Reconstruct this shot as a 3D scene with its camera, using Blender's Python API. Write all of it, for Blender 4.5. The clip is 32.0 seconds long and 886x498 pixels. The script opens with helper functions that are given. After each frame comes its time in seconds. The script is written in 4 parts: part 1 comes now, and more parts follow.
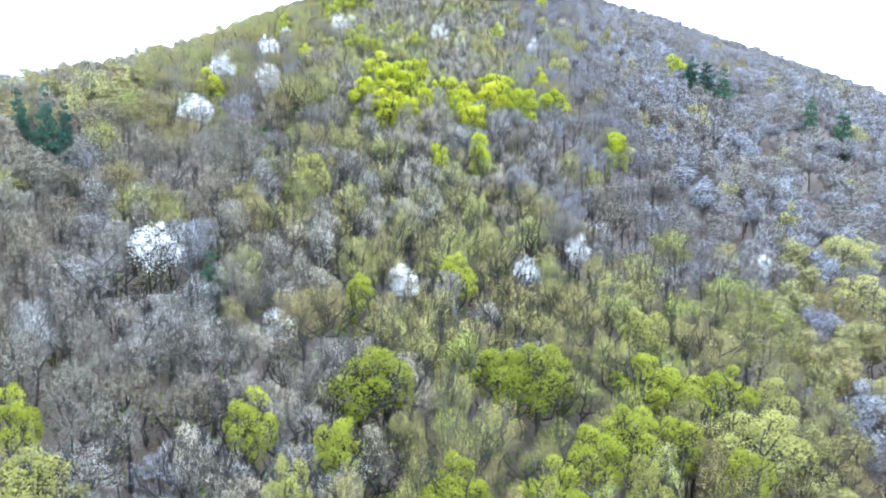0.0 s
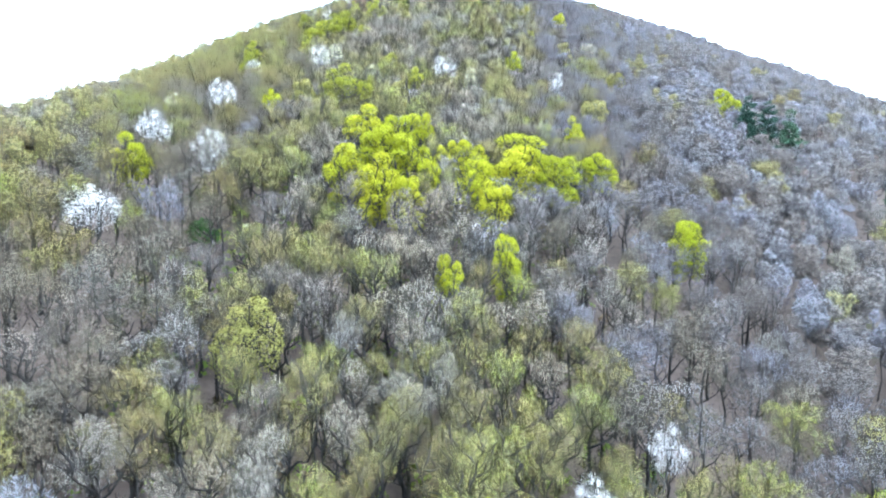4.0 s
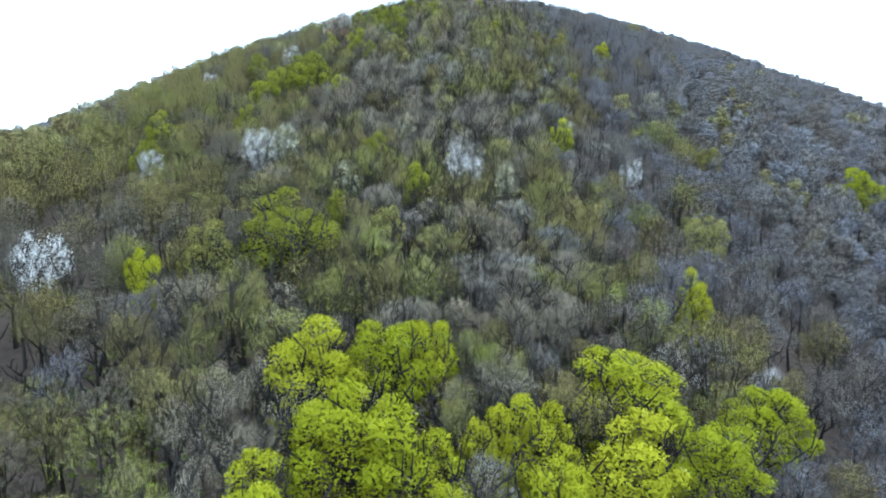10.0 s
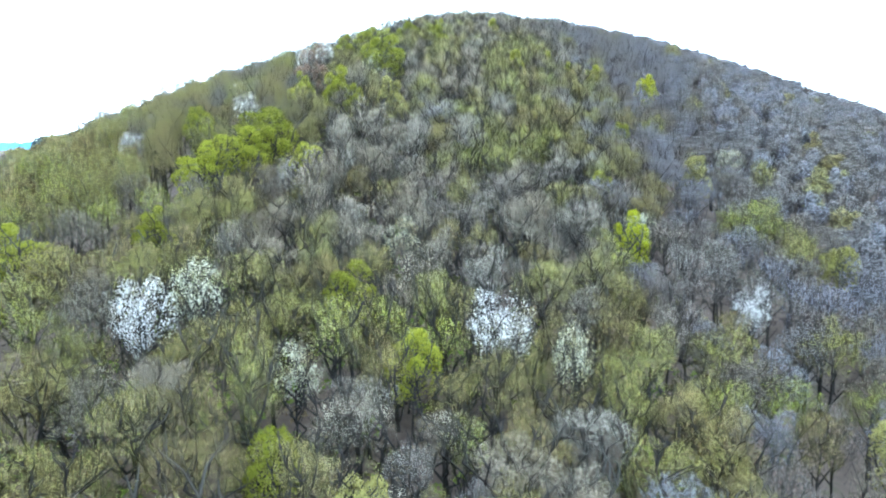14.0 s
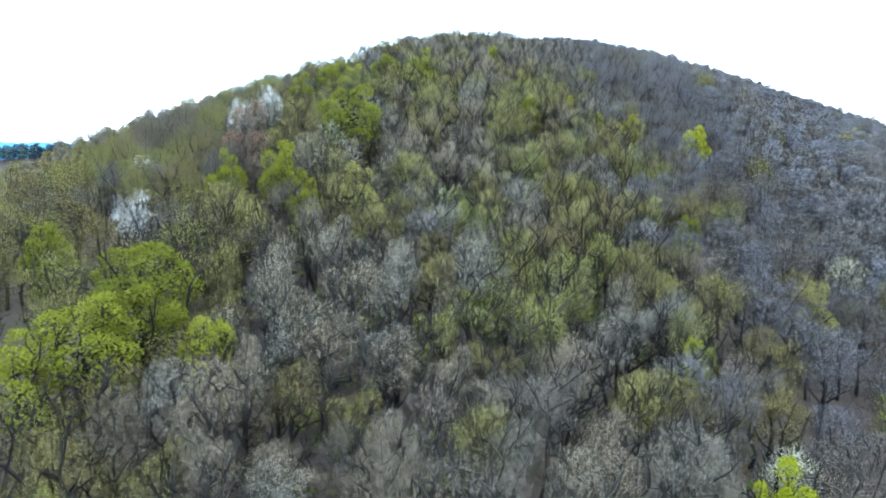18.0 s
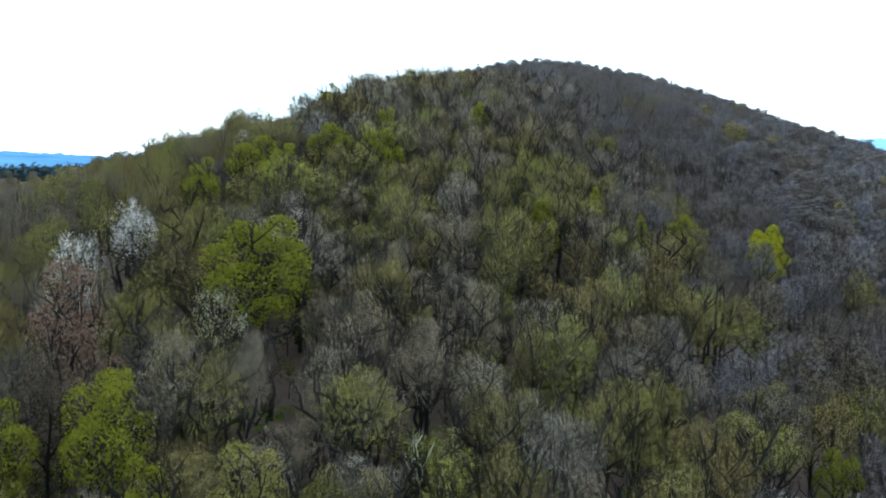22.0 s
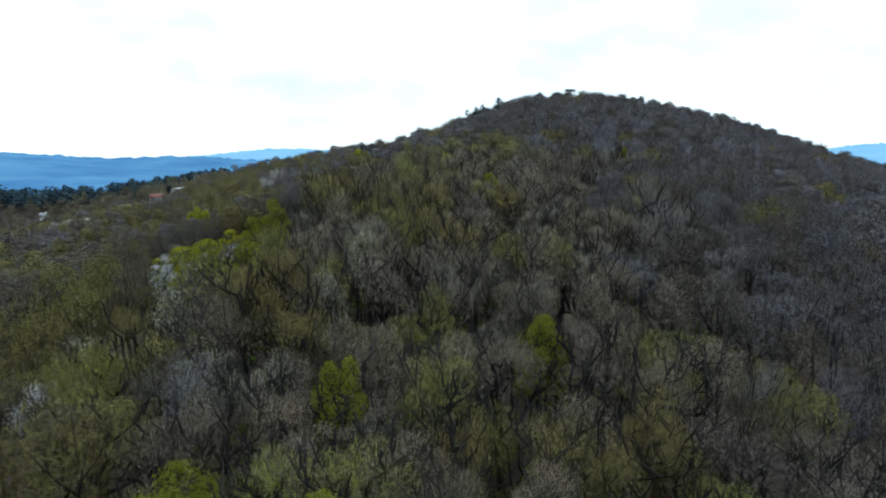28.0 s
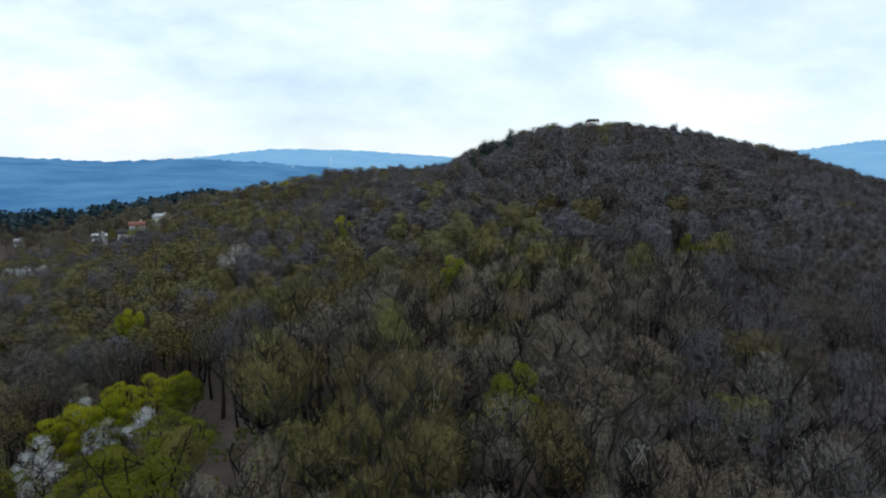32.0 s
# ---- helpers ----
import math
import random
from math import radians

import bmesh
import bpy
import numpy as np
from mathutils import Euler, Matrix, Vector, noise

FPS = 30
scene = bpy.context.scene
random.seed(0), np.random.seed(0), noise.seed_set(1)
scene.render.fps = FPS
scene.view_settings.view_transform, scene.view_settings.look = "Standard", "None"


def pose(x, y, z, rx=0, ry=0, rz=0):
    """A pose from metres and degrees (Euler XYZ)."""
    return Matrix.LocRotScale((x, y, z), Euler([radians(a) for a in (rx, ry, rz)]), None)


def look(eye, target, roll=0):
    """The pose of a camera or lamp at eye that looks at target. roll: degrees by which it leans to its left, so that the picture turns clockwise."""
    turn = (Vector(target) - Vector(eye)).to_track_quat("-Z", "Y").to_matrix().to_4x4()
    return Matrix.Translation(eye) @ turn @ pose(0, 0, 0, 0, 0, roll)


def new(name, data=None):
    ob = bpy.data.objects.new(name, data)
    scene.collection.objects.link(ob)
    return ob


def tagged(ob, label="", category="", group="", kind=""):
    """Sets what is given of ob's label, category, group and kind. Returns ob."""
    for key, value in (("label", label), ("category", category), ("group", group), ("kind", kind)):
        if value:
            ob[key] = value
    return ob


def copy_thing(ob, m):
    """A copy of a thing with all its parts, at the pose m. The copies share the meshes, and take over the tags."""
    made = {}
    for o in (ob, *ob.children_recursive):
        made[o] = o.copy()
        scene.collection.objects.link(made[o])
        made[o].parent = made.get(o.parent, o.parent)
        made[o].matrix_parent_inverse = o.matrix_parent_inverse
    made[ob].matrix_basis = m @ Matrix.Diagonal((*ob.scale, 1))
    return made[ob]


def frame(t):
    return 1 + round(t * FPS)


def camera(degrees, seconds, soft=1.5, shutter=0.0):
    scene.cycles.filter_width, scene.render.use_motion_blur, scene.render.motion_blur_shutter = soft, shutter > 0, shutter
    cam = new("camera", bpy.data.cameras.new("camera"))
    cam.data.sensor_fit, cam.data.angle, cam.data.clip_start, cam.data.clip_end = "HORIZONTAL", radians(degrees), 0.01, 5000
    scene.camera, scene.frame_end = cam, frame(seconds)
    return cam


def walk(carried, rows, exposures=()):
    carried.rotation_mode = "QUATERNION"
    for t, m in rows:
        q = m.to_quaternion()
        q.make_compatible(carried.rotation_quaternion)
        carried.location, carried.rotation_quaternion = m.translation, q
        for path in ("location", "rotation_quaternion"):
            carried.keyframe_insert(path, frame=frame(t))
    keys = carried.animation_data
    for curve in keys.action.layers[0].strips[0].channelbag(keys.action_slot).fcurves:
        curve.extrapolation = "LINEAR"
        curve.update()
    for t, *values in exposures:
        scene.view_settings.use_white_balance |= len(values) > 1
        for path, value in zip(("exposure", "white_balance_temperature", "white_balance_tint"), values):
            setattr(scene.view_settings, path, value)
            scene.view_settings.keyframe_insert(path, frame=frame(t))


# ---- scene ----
cam = camera(65.5, 32.0, soft=2.1)
PATH = [
    (0, 0.00, 0.00, -0.00, 83.08, 0.33, -0.00),
    (1, -0.70, 11.59, 4.34, 83.09, 0.21, -0.13),
    (2, -1.04, 23.18, 8.63, 83.12, 0.17, -0.14),
    (3, -1.34, 34.67, 12.91, 83.16, 0.08, -0.11),
    (3.5, -1.62, 40.49, 14.97, 83.18, 0.04, -0.14),
    (5.5, -3.50, 64.49, 23.17, 83.41, 0.02, -0.53),
    (6, -3.77, 70.40, 25.29, 83.38, 0.02, -0.55),
    (7, -3.91, 82.20, 29.47, 83.30, 0.01, -0.47),
    (8, -4.40, 94.26, 33.62, 83.31, -0.05, -0.48),
    (9, -4.88, 106.38, 37.94, 83.23, -0.20, -0.50),
    (10, -5.26, 118.81, 42.27, 83.07, -0.31, -0.52),
    (11, -6.01, 131.40, 45.90, 83.28, -0.30, -0.66),
    (12, -6.84, 143.40, 49.45, 83.54, -0.16, -0.85),
    (13, -6.96, 154.94, 53.23, 83.56, -0.17, -0.74),
    (14, -7.12, 166.28, 57.18, 83.58, -0.10, -0.69),
    (14.5, -7.12, 171.87, 59.30, 83.51, -0.02, -0.61),
    (16.5, -7.86, 194.74, 68.25, 83.14, -0.12, -0.81),
    (17, -8.10, 200.40, 70.26, 83.13, -0.21, -0.91),
    (17.5, -8.31, 206.05, 72.11, 83.22, -0.20, -1.68),
    (18, -8.40, 211.52, 74.09, 83.28, -0.13, -2.32),
    (18.5, -8.44, 217.06, 76.09, 83.33, -0.12, -2.74),
    (19, -8.45, 222.73, 78.16, 83.39, -0.05, -4.13),
    (19.5, -8.41, 228.37, 80.19, 83.44, -0.00, -4.28),
    (20, -8.22, 233.94, 82.36, 83.45, -0.00, -4.25),
    (21, -7.61, 244.98, 86.67, 83.44, 0.10, -4.39),
    (21.5, -7.42, 250.75, 88.72, 83.46, 0.14, -5.10),
    (22, -7.26, 256.68, 90.75, 83.53, 0.14, -5.23),
    (23, -6.59, 268.24, 95.11, 83.33, 0.14, -5.16),
    (24, -5.77, 279.50, 99.45, 83.18, 0.43, -5.00),
    (25, -5.05, 290.75, 103.40, 83.22, 0.28, -4.99),
    (25.5, -4.64, 296.23, 105.37, 83.19, 0.16, -4.92),
    (27.5, -2.89, 317.66, 112.37, 83.34, -0.20, -4.72),
    (28, -2.62, 322.81, 114.48, 83.33, -0.20, -4.63),
    (29, -1.93, 332.79, 118.56, 83.38, -0.02, -4.59),
    (30, -1.06, 342.70, 122.91, 83.26, 0.08, -4.55),
    (31, -0.17, 352.62, 126.93, 83.18, 0.13, -4.45),
    (32, 0.57, 362.66, 130.97, 83.05, 0.23, -4.37),
]
EXPOSURES = [(0, 1.76, 5450, 9), (6, 1.72, 5500, 8), (8, 1.25, 5500, 7), (9, 0.69, 5450, 6), (10, 0.45, 5450, 3), (11.5, 0.31, 5400, 2), (12.5, 0.83, 5350, 2), (13.3, 1.19, 5350, 2), (17, 0.8, 5400, 3), (19, 0.38, 5500, 3), (23, -0.74, 5950, 3), (28, -1.14, 5950, 3), (32, -1.58, 6150, 8)]
walk(cam, [(t, pose(x, y, z, rx, ry, rz)) for t, x, y, z, rx, ry, rz in PATH], EXPOSURES)

# ---------------------------------------------------------------- light
SUN_AZ, SUN_EL = 25.0, 48.0        # degrees to the right of +y, above the horizon
world = bpy.data.worlds.new("overcast_sky")
scene.world = world
world.use_nodes = True
wt = world.node_tree
wt.nodes.clear()


def node(tree, kind, **values):
    n = tree.nodes.new(kind)
    for key, value in values.items():
        if key == "operation":
            n.operation = value
        elif key == "attribute_name":
            n.attribute_name = value
        else:
            n.inputs[key].default_value = value
    return n


def ramp(tree, stops, interpolation="LINEAR"):
    n = tree.nodes.new("ShaderNodeValToRGB")
    n.color_ramp.interpolation = interpolation
    while len(n.color_ramp.elements) < len(stops):
        n.color_ramp.elements.new(0.5)
    for e, (at, colour) in zip(n.color_ramp.elements, stops):
        e.position, e.color = at, (*colour, 1)
    return n


sky = node(wt, "ShaderNodeTexSky")
sky.sky_type, sky.sun_disc, sky.sun_elevation, sky.sun_rotation = "NISHITA", False, radians(SUN_EL), radians(SUN_AZ)
sky.altitude, sky.air_density, sky.dust_density = 300.0, 1.0, 1.0
coord = node(wt, "ShaderNodeTexCoord")
mapping = node(wt, "ShaderNodeMapping")
mapping.inputs["Scale"].default_value = (1.0, 1.0, 2.4)
clouds = node(wt, "ShaderNodeTexNoise", Scale=2.3, Detail=6.0, Roughness=0.55, Distortion=0.6)
cloud_ramp = ramp(wt, [(0.34, (0.5,) * 3), (0.58, (1.0,) * 3)])
cloud_tone = node(wt, "ShaderNodeTexNoise", Scale=3.1, Detail=5.0, Roughness=0.6)
tone_ramp = ramp(wt, [(0.3, (20.0, 24.6, 28.2)), (0.65, (34.0, 36.5, 39.0))])
brighter = node(wt, "ShaderNodeVectorMath", operation="SCALE", Scale=3.0)
mix = node(wt, "ShaderNodeMixRGB")
back = node(wt, "ShaderNodeBackground", Strength=0.1)
wout = node(wt, "ShaderNodeOutputWorld")
for a, b in ((coord.outputs["Generated"], mapping.inputs["Vector"]), (mapping.outputs[0], clouds.inputs["Vector"]),
             (mapping.outputs[0], cloud_tone.inputs["Vector"]), (clouds.outputs["Fac"], cloud_ramp.inputs[0]),
             (cloud_tone.outputs["Fac"], tone_ramp.inputs[0]), (cloud_ramp.outputs[0], mix.inputs[0]),
             (sky.outputs[0], brighter.inputs[0]), (brighter.outputs[0], mix.inputs[1]), (tone_ramp.outputs[0], mix.inputs[2]),
             (mix.outputs[0], back.inputs[0]), (back.outputs[0], wout.inputs[0])):
    wt.links.new(a, b)

sun_data = bpy.data.lights.new("sun", "SUN")
sun_data.energy, sun_data.angle, sun_data.color = 1.5, radians(14), (1.0, 0.97, 0.93)
sun = new("sun", sun_data)
az, el = radians(SUN_AZ), radians(SUN_EL)
sun.matrix_world = look((0, 0, 400), (-math.sin(az) * math.cos(el) * 9, -math.cos(az) * math.cos(el) * 9, 400 - math.sin(el) * 9))

# ---------------------------------------------------------------- materials


def material(name, stops, roughness=0.9, vary="object", grain=1.5, grain_amount=0.35, translucent=0.0, bump=0.0, gaps=0.0, tangle=0.0):
    """Colours run along a ramp by the tree's own random value, broken up by noise in the world at two scales; tangle: the grain of the gaps."""
    m = bpy.data.materials.new(name)
    m.use_nodes = True
    t = m.node_tree
    t.nodes.clear()
    geo = node(t, "ShaderNodeNewGeometry")
    if vary == "object":
        src = node(t, "ShaderNodeObjectInfo").outputs["Random"]
    elif vary == "tree":
        src = node(t, "ShaderNodeAttribute", attribute_name="tree").outputs["Fac"]
    else:
        wide = node(t, "ShaderNodeTexNoise", Scale=vary, Detail=4.0)
        t.links.new(geo.outputs["Position"], wide.inputs["Vector"])
        src = wide.outputs["Fac"]
    fine = node(t, "ShaderNodeTexNoise", Scale=grain, Detail=3.0)
    t.links.new(geo.outputs["Position"], fine.inputs["Vector"])
    spread = node(t, "ShaderNodeMath", operation="MULTIPLY_ADD")
    spread.inputs[1].default_value, spread.inputs[2].default_value = grain_amount, -grain_amount / 2
    t.links.new(fine.outputs["Fac"], spread.inputs[0])
    add = node(t, "ShaderNodeMath", operation="ADD")
    t.links.new(src, add.inputs[0])
    t.links.new(spread.outputs[0], add.inputs[1])
    colours = ramp(t, stops)
    t.links.new(add.outputs[0], colours.inputs[0])
    shader = node(t, "ShaderNodeBsdfPrincipled", Roughness=roughness)
    shader.inputs["Specular IOR Level"].default_value = 0.04 if translucent else 0.2
    t.links.new(colours.outputs[0], shader.inputs["Base Color"])
    if bump:
        b = node(t, "ShaderNodeBump", Strength=bump, Distance=0.3)
        t.links.new(fine.outputs["Fac"], b.inputs["Height"])
        t.links.new(b.outputs[0], shader.inputs["Normal"])
    last = shader.outputs[0]
    if translucent:
        glow = node(t, "ShaderNodeBsdfTranslucent")
        t.links.new(colours.outputs[0], glow.inputs["Color"])
        both = node(t, "ShaderNodeMixShader", Fac=translucent)
        t.links.new(last, both.inputs[1])
        t.links.new(glow.outputs[0], both.inputs[2])
        last = both.outputs[0]
    if gaps:
        # fine twigs too thin to draw one by one: light passes between them
        open_air = node(t, "ShaderNodeBsdfTransparent")
        veil = node(t, "ShaderNodeMixShader", Fac=gaps)
        if tangle:
            knots = node(t, "ShaderNodeTexNoise", Scale=tangle, Detail=4.0, Roughness=0.7)
            t.links.new(geo.outputs["Position"], knots.inputs["Vector"])
            breaks = node(t, "ShaderNodeMapRange")
            for key, value in (("From Min", 0.52 - 0.3 * gaps), ("From Max", 0.78 - 0.3 * gaps), ("To Min", 0.15), ("To Max", 0.9)):
                breaks.inputs[key].default_value = value
            t.links.new(knots.outputs["Fac"], breaks.inputs["Value"])
            t.links.new(breaks.outputs[0], veil.inputs["Fac"])
        t.links.new(last, veil.inputs[1])
        t.links.new(open_air.outputs[0], veil.inputs[2])
        last = veil.outputs[0]
    out = node(t, "ShaderNodeOutputMaterial")
    t.links.new(last, out.inputs["Surface"])
    return m


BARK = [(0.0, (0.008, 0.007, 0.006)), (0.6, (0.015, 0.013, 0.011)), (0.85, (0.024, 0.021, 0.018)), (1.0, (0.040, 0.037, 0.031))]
TWIG = [(0.0, (0.138, 0.112, 0.078)), (0.4, (0.144, 0.121, 0.087)), (0.7, (0.145, 0.125, 0.094)), (0.9, (0.148, 0.131, 0.103)), (1.0, (0.158, 0.142, 0.116))]
# Mauve grey twigs, with the bluish haze of distance put into the colour.
HAZED_LAVENDER_TWIG = [(0.0, (0.112, 0.093, 0.078)), (0.4, (0.123, 0.109, 0.099)), (0.7, (0.124, 0.114, 0.116)), (0.9, (0.131, 0.123, 0.135)), (1.0, (0.152, 0.149, 0.154))]
BUD_TWIG = [(0.0, (0.132, 0.102, 0.046)), (0.35, (0.148, 0.124, 0.054)), (0.7, (0.154, 0.136, 0.058)), (1.0, (0.168, 0.154, 0.074))]
BUD = [(0.0, (0.152, 0.122, 0.048)), (0.35, (0.168, 0.148, 0.050)), (0.75, (0.180, 0.168, 0.046)), (0.95, (0.190, 0.192, 0.040)), (1.0, (0.195, 0.212, 0.036))]
LIME = [(0.0, (0.225, 0.243, 0.010)), (0.5, (0.276, 0.284, 0.013)), (1.0, (0.318, 0.310, 0.016))]
LEAF = [(0.0, (0.128, 0.136, 0.015)), (0.5, (0.178, 0.184, 0.020)), (1.0, (0.235, 0.240, 0.025))]
OLIVE = [(0.0, (0.145, 0.136, 0.034)), (0.5, (0.192, 0.178, 0.050)), (1.0, (0.226, 0.202, 0.070))]
WHITE = [(0.0, (0.414, 0.398, 0.386)), (0.5, (0.538, 0.515, 0.498)), (1.0, (0.672, 0.650, 0.627))]
CREAM = [(0.0, (0.34, 0.325, 0.235)), (1.0, (0.47, 0.455, 0.36))]
RUST = [(0.0, (0.13, 0.080, 0.056)), (1.0, (0.21, 0.135, 0.098))]
PINE = [(0.0, (0.012, 0.03, 0.022)), (0.6, (0.022, 0.05, 0.032)), (1.0, (0.04, 0.075, 0.04))]


def lighter(stops, k):
    return [(at, tuple(k * v for v in c)) for at, c in stops]


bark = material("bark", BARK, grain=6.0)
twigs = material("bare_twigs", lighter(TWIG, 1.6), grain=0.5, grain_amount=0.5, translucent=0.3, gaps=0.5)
mauve_twigs = material("mauve_grey_twigs", [(0.0, (0.180, 0.146, 0.114)), (0.4, (0.199, 0.170, 0.138)), (0.7, (0.200, 0.178, 0.154)), (0.9, (0.210, 0.191, 0.176)), (1.0, (0.241, 0.227, 0.210))], grain=0.5, grain_amount=0.5, translucent=0.3, gaps=0.5)
bud_twigs = material("budding_twigs", lighter(BUD_TWIG, 1.5), grain=0.5, grain_amount=0.5, translucent=0.3, gaps=0.5)
buds = material("opening_buds", lighter(BUD, 1.3), grain=0.3, grain_amount=0.5, translucent=0.35, gaps=0.42)
lime = material("young_lime_leaves", LIME, grain=0.8, grain_amount=0.7, translucent=0.28)
leaf = material("fresh_green_leaves", LEAF, grain=0.8, grain_amount=0.7, translucent=0.4)
olive = material("yellow_olive_flowers", OLIVE, grain=0.8, grain_amount=0.7, translucent=0.3)
white = material("white_blossom", WHITE, grain=1.2, grain_amount=0.8, translucent=0.25)
# Brighter copy of white_blossom; the gully's stronger light is put into its colour.
brightened_white = material("brightened_white_blossom", [(0.0, (0.60, 0.59, 0.57)), (0.5, (0.70, 0.69, 0.67)), (1.0, (0.78, 0.77, 0.75))], grain=1.2, grain_amount=0.8, translucent=0.3)
cream = material("cream_blossom", CREAM, grain=1.2, grain_amount=0.8, translucent=0.25)
rust = material("rusty_young_leaves", RUST, grain=0.8, grain_amount=0.7, translucent=0.25)
pine = material("pine_needles", PINE, grain=1.0, grain_amount=0.7)
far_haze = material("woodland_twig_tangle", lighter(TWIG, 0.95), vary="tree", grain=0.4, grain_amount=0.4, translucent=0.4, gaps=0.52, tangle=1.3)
lavender_haze = material("hazed_lavender_tangle", HAZED_LAVENDER_TWIG, vary="tree", grain=0.4, grain_amount=0.4, translucent=0.4, gaps=0.52, tangle=1.3)
far_bud_haze = material("woodland_bud_tangle", BUD_TWIG, vary="tree", grain=0.4, grain_amount=0.4, translucent=0.4, gaps=0.52, tangle=1.3)
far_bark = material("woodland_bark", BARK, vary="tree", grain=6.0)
lavender_twigs = material("hazed_lavender_twigs", HAZED_LAVENDER_TWIG, vary="tree", grain=0.5, grain_amount=0.5, translucent=0.3, gaps=0.34)
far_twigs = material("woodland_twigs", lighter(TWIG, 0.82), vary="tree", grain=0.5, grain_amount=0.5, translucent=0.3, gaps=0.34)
far_bud_twigs = material("woodland_budding_twigs", BUD_TWIG, vary="tree", grain=0.5, grain_amount=0.5, translucent=0.3, gaps=0.34)
far_buds = material("woodland_buds", BUD, vary="tree", grain=0.3, grain_amount=0.5, translucent=0.35, gaps=0.34)
sapling_buds = material("sapling_buds", [(0.0, (0.13, 0.115, 0.05)), (0.4, (0.152, 0.15, 0.045)), (0.85, (0.165, 0.185, 0.03)), (1.0, (0.13, 0.22, 0.02))], vary="tree", grain=0.3, grain_amount=0.5, translucent=0.35, gaps=0.45)
# Pine green shifted to blue: the distance haze is put into the colour.
belt_pine = material("hazed_pine", [(0.0, (0.026, 0.048, 0.062)), (0.7, (0.040, 0.070, 0.084)), (1.0, (0.06, 0.095, 0.085))], vary="tree", grain=1.0)
floor_mat = material("leaf_litter", [(0.25, (0.045, 0.036, 0.028)), (0.45, (0.075, 0.056, 0.044)), (0.62, (0.104, 0.078, 0.064)), (0.8, (0.06, 0.068, 0.026))],
                     vary=0.045, grain=0.9, grain_amount=0.5, roughness=1.0, bump=0.6)
# Bluish haze over the far land is mixed into the fields' base colour.
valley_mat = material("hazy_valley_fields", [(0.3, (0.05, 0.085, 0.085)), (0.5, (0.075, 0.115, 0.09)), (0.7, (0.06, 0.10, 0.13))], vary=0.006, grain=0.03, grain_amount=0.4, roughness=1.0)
shrub_mat = material("undergrowth", [(0.2, (0.09, 0.13, 0.02)), (0.5, (0.14, 0.17, 0.035)), (0.8, (0.16, 0.12, 0.07))], vary="tree", grain=1.0, grain_amount=0.5, translucent=0.3)
dead_wood = material("bleached_wood", [(0.0, (0.30, 0.29, 0.27)), (1.0, (0.5, 0.49, 0.46))], grain=4.0)

# ---------------------------------------------------------------- the hill
XK = np.array([-260, -120, -50, 0, 60, 140, 320.0])
YK = np.array([-60, 30, 110, 180, 240, 300, 360, 420, 480, 550, 620, 690, 790, 920.0])
CANOPY = np.array([
    (22, -31, -55, -71, -88, -111, -159),
    (22, -10, -28, -40, -55, -76, -119),
    (19, 10, 0, -12, -27, -44, -84),
    (16, 25, 28, 23, 6, -13, -55),
    (13, 36, 50, 46, 33, 15, -32),
    (14, 49, 72, 72, 57, 40, -11),
    (20, 65, 89, 97, 82, 62, 8),
    (29, 76, 100, 114, 107, 81, 25),
    (40, 87, 102, 118, 120, 101, 44),
    (52, 94, 111, 125, 136, 121, 66),
    (61, 94, 111, 123, 146, 139, 87),
    (68, 101, 117, 127, 137, 142, 111),
    (69, 110, 127, 130, 129, 129, 121),
    (98, 115, 109, 103, 103, 100, 89),
], float)
TREE = 14.5                       # canopy above the forest floor


def weights(k, x):
    x = np.clip(x, k[0], k[-1])
    n = len(k)
    i = np.clip(np.searchsorted(k, x) - 1, 0, n - 2)
    h = k[i + 1] - k[i]
    s = (x - k[i]) / h
    w, r = np.zeros((len(x), n)), np.arange(len(x))
    np.add.at(w, (r, i), 2 * s**3 - 3 * s**2 + 1)
    np.add.at(w, (r, i + 1), -2 * s**3 + 3 * s**2)
    for j, c in ((i, s**3 - 2 * s**2 + s), (i + 1, s**3 - s**2)):
        a, b = np.maximum(j - 1, 0), np.minimum(j + 1, n - 1)
        g = c * h / (k[b] - k[a])
        np.add.at(w, (r, b), g)
        np.add.at(w, (r, a), -g)
    return w


def ground(x, y):
    """Height of the forest floor; away from the hill the land sinks to the valley."""
    x, y = np.atleast_1d(np.asarray(x, float)), np.atleast_1d(np.asarray(y, float))
    z = ((weights(YK, y) @ CANOPY) * weights(XK, x)).sum(1) - TREE
    out = np.hypot(np.maximum(np.maximum(-330 - x, x - 330), 0), np.maximum(np.maximum(-70 - y, y - 1040), 0))
    k = np.clip(out / 700, 0, 1)
    k = k * k * (3 - 2 * k)
    z = z - 0.3 * np.clip(x - 300, 0, 400) - 0.3 * np.clip(y - 925, 0, 130) * (x < 60)
    valley = np.where(y > 300, 48.0, -110.0 + np.clip((y + 400) / 700, 0, 1) * 158)
    z = z * (1 - k) + valley * k
    return z + 0.5 * np.sin(x * 0.21 + 1.3) * np.cos(y * 0.17) + 0.25 * np.sin(x * 0.53 + y * 0.41)


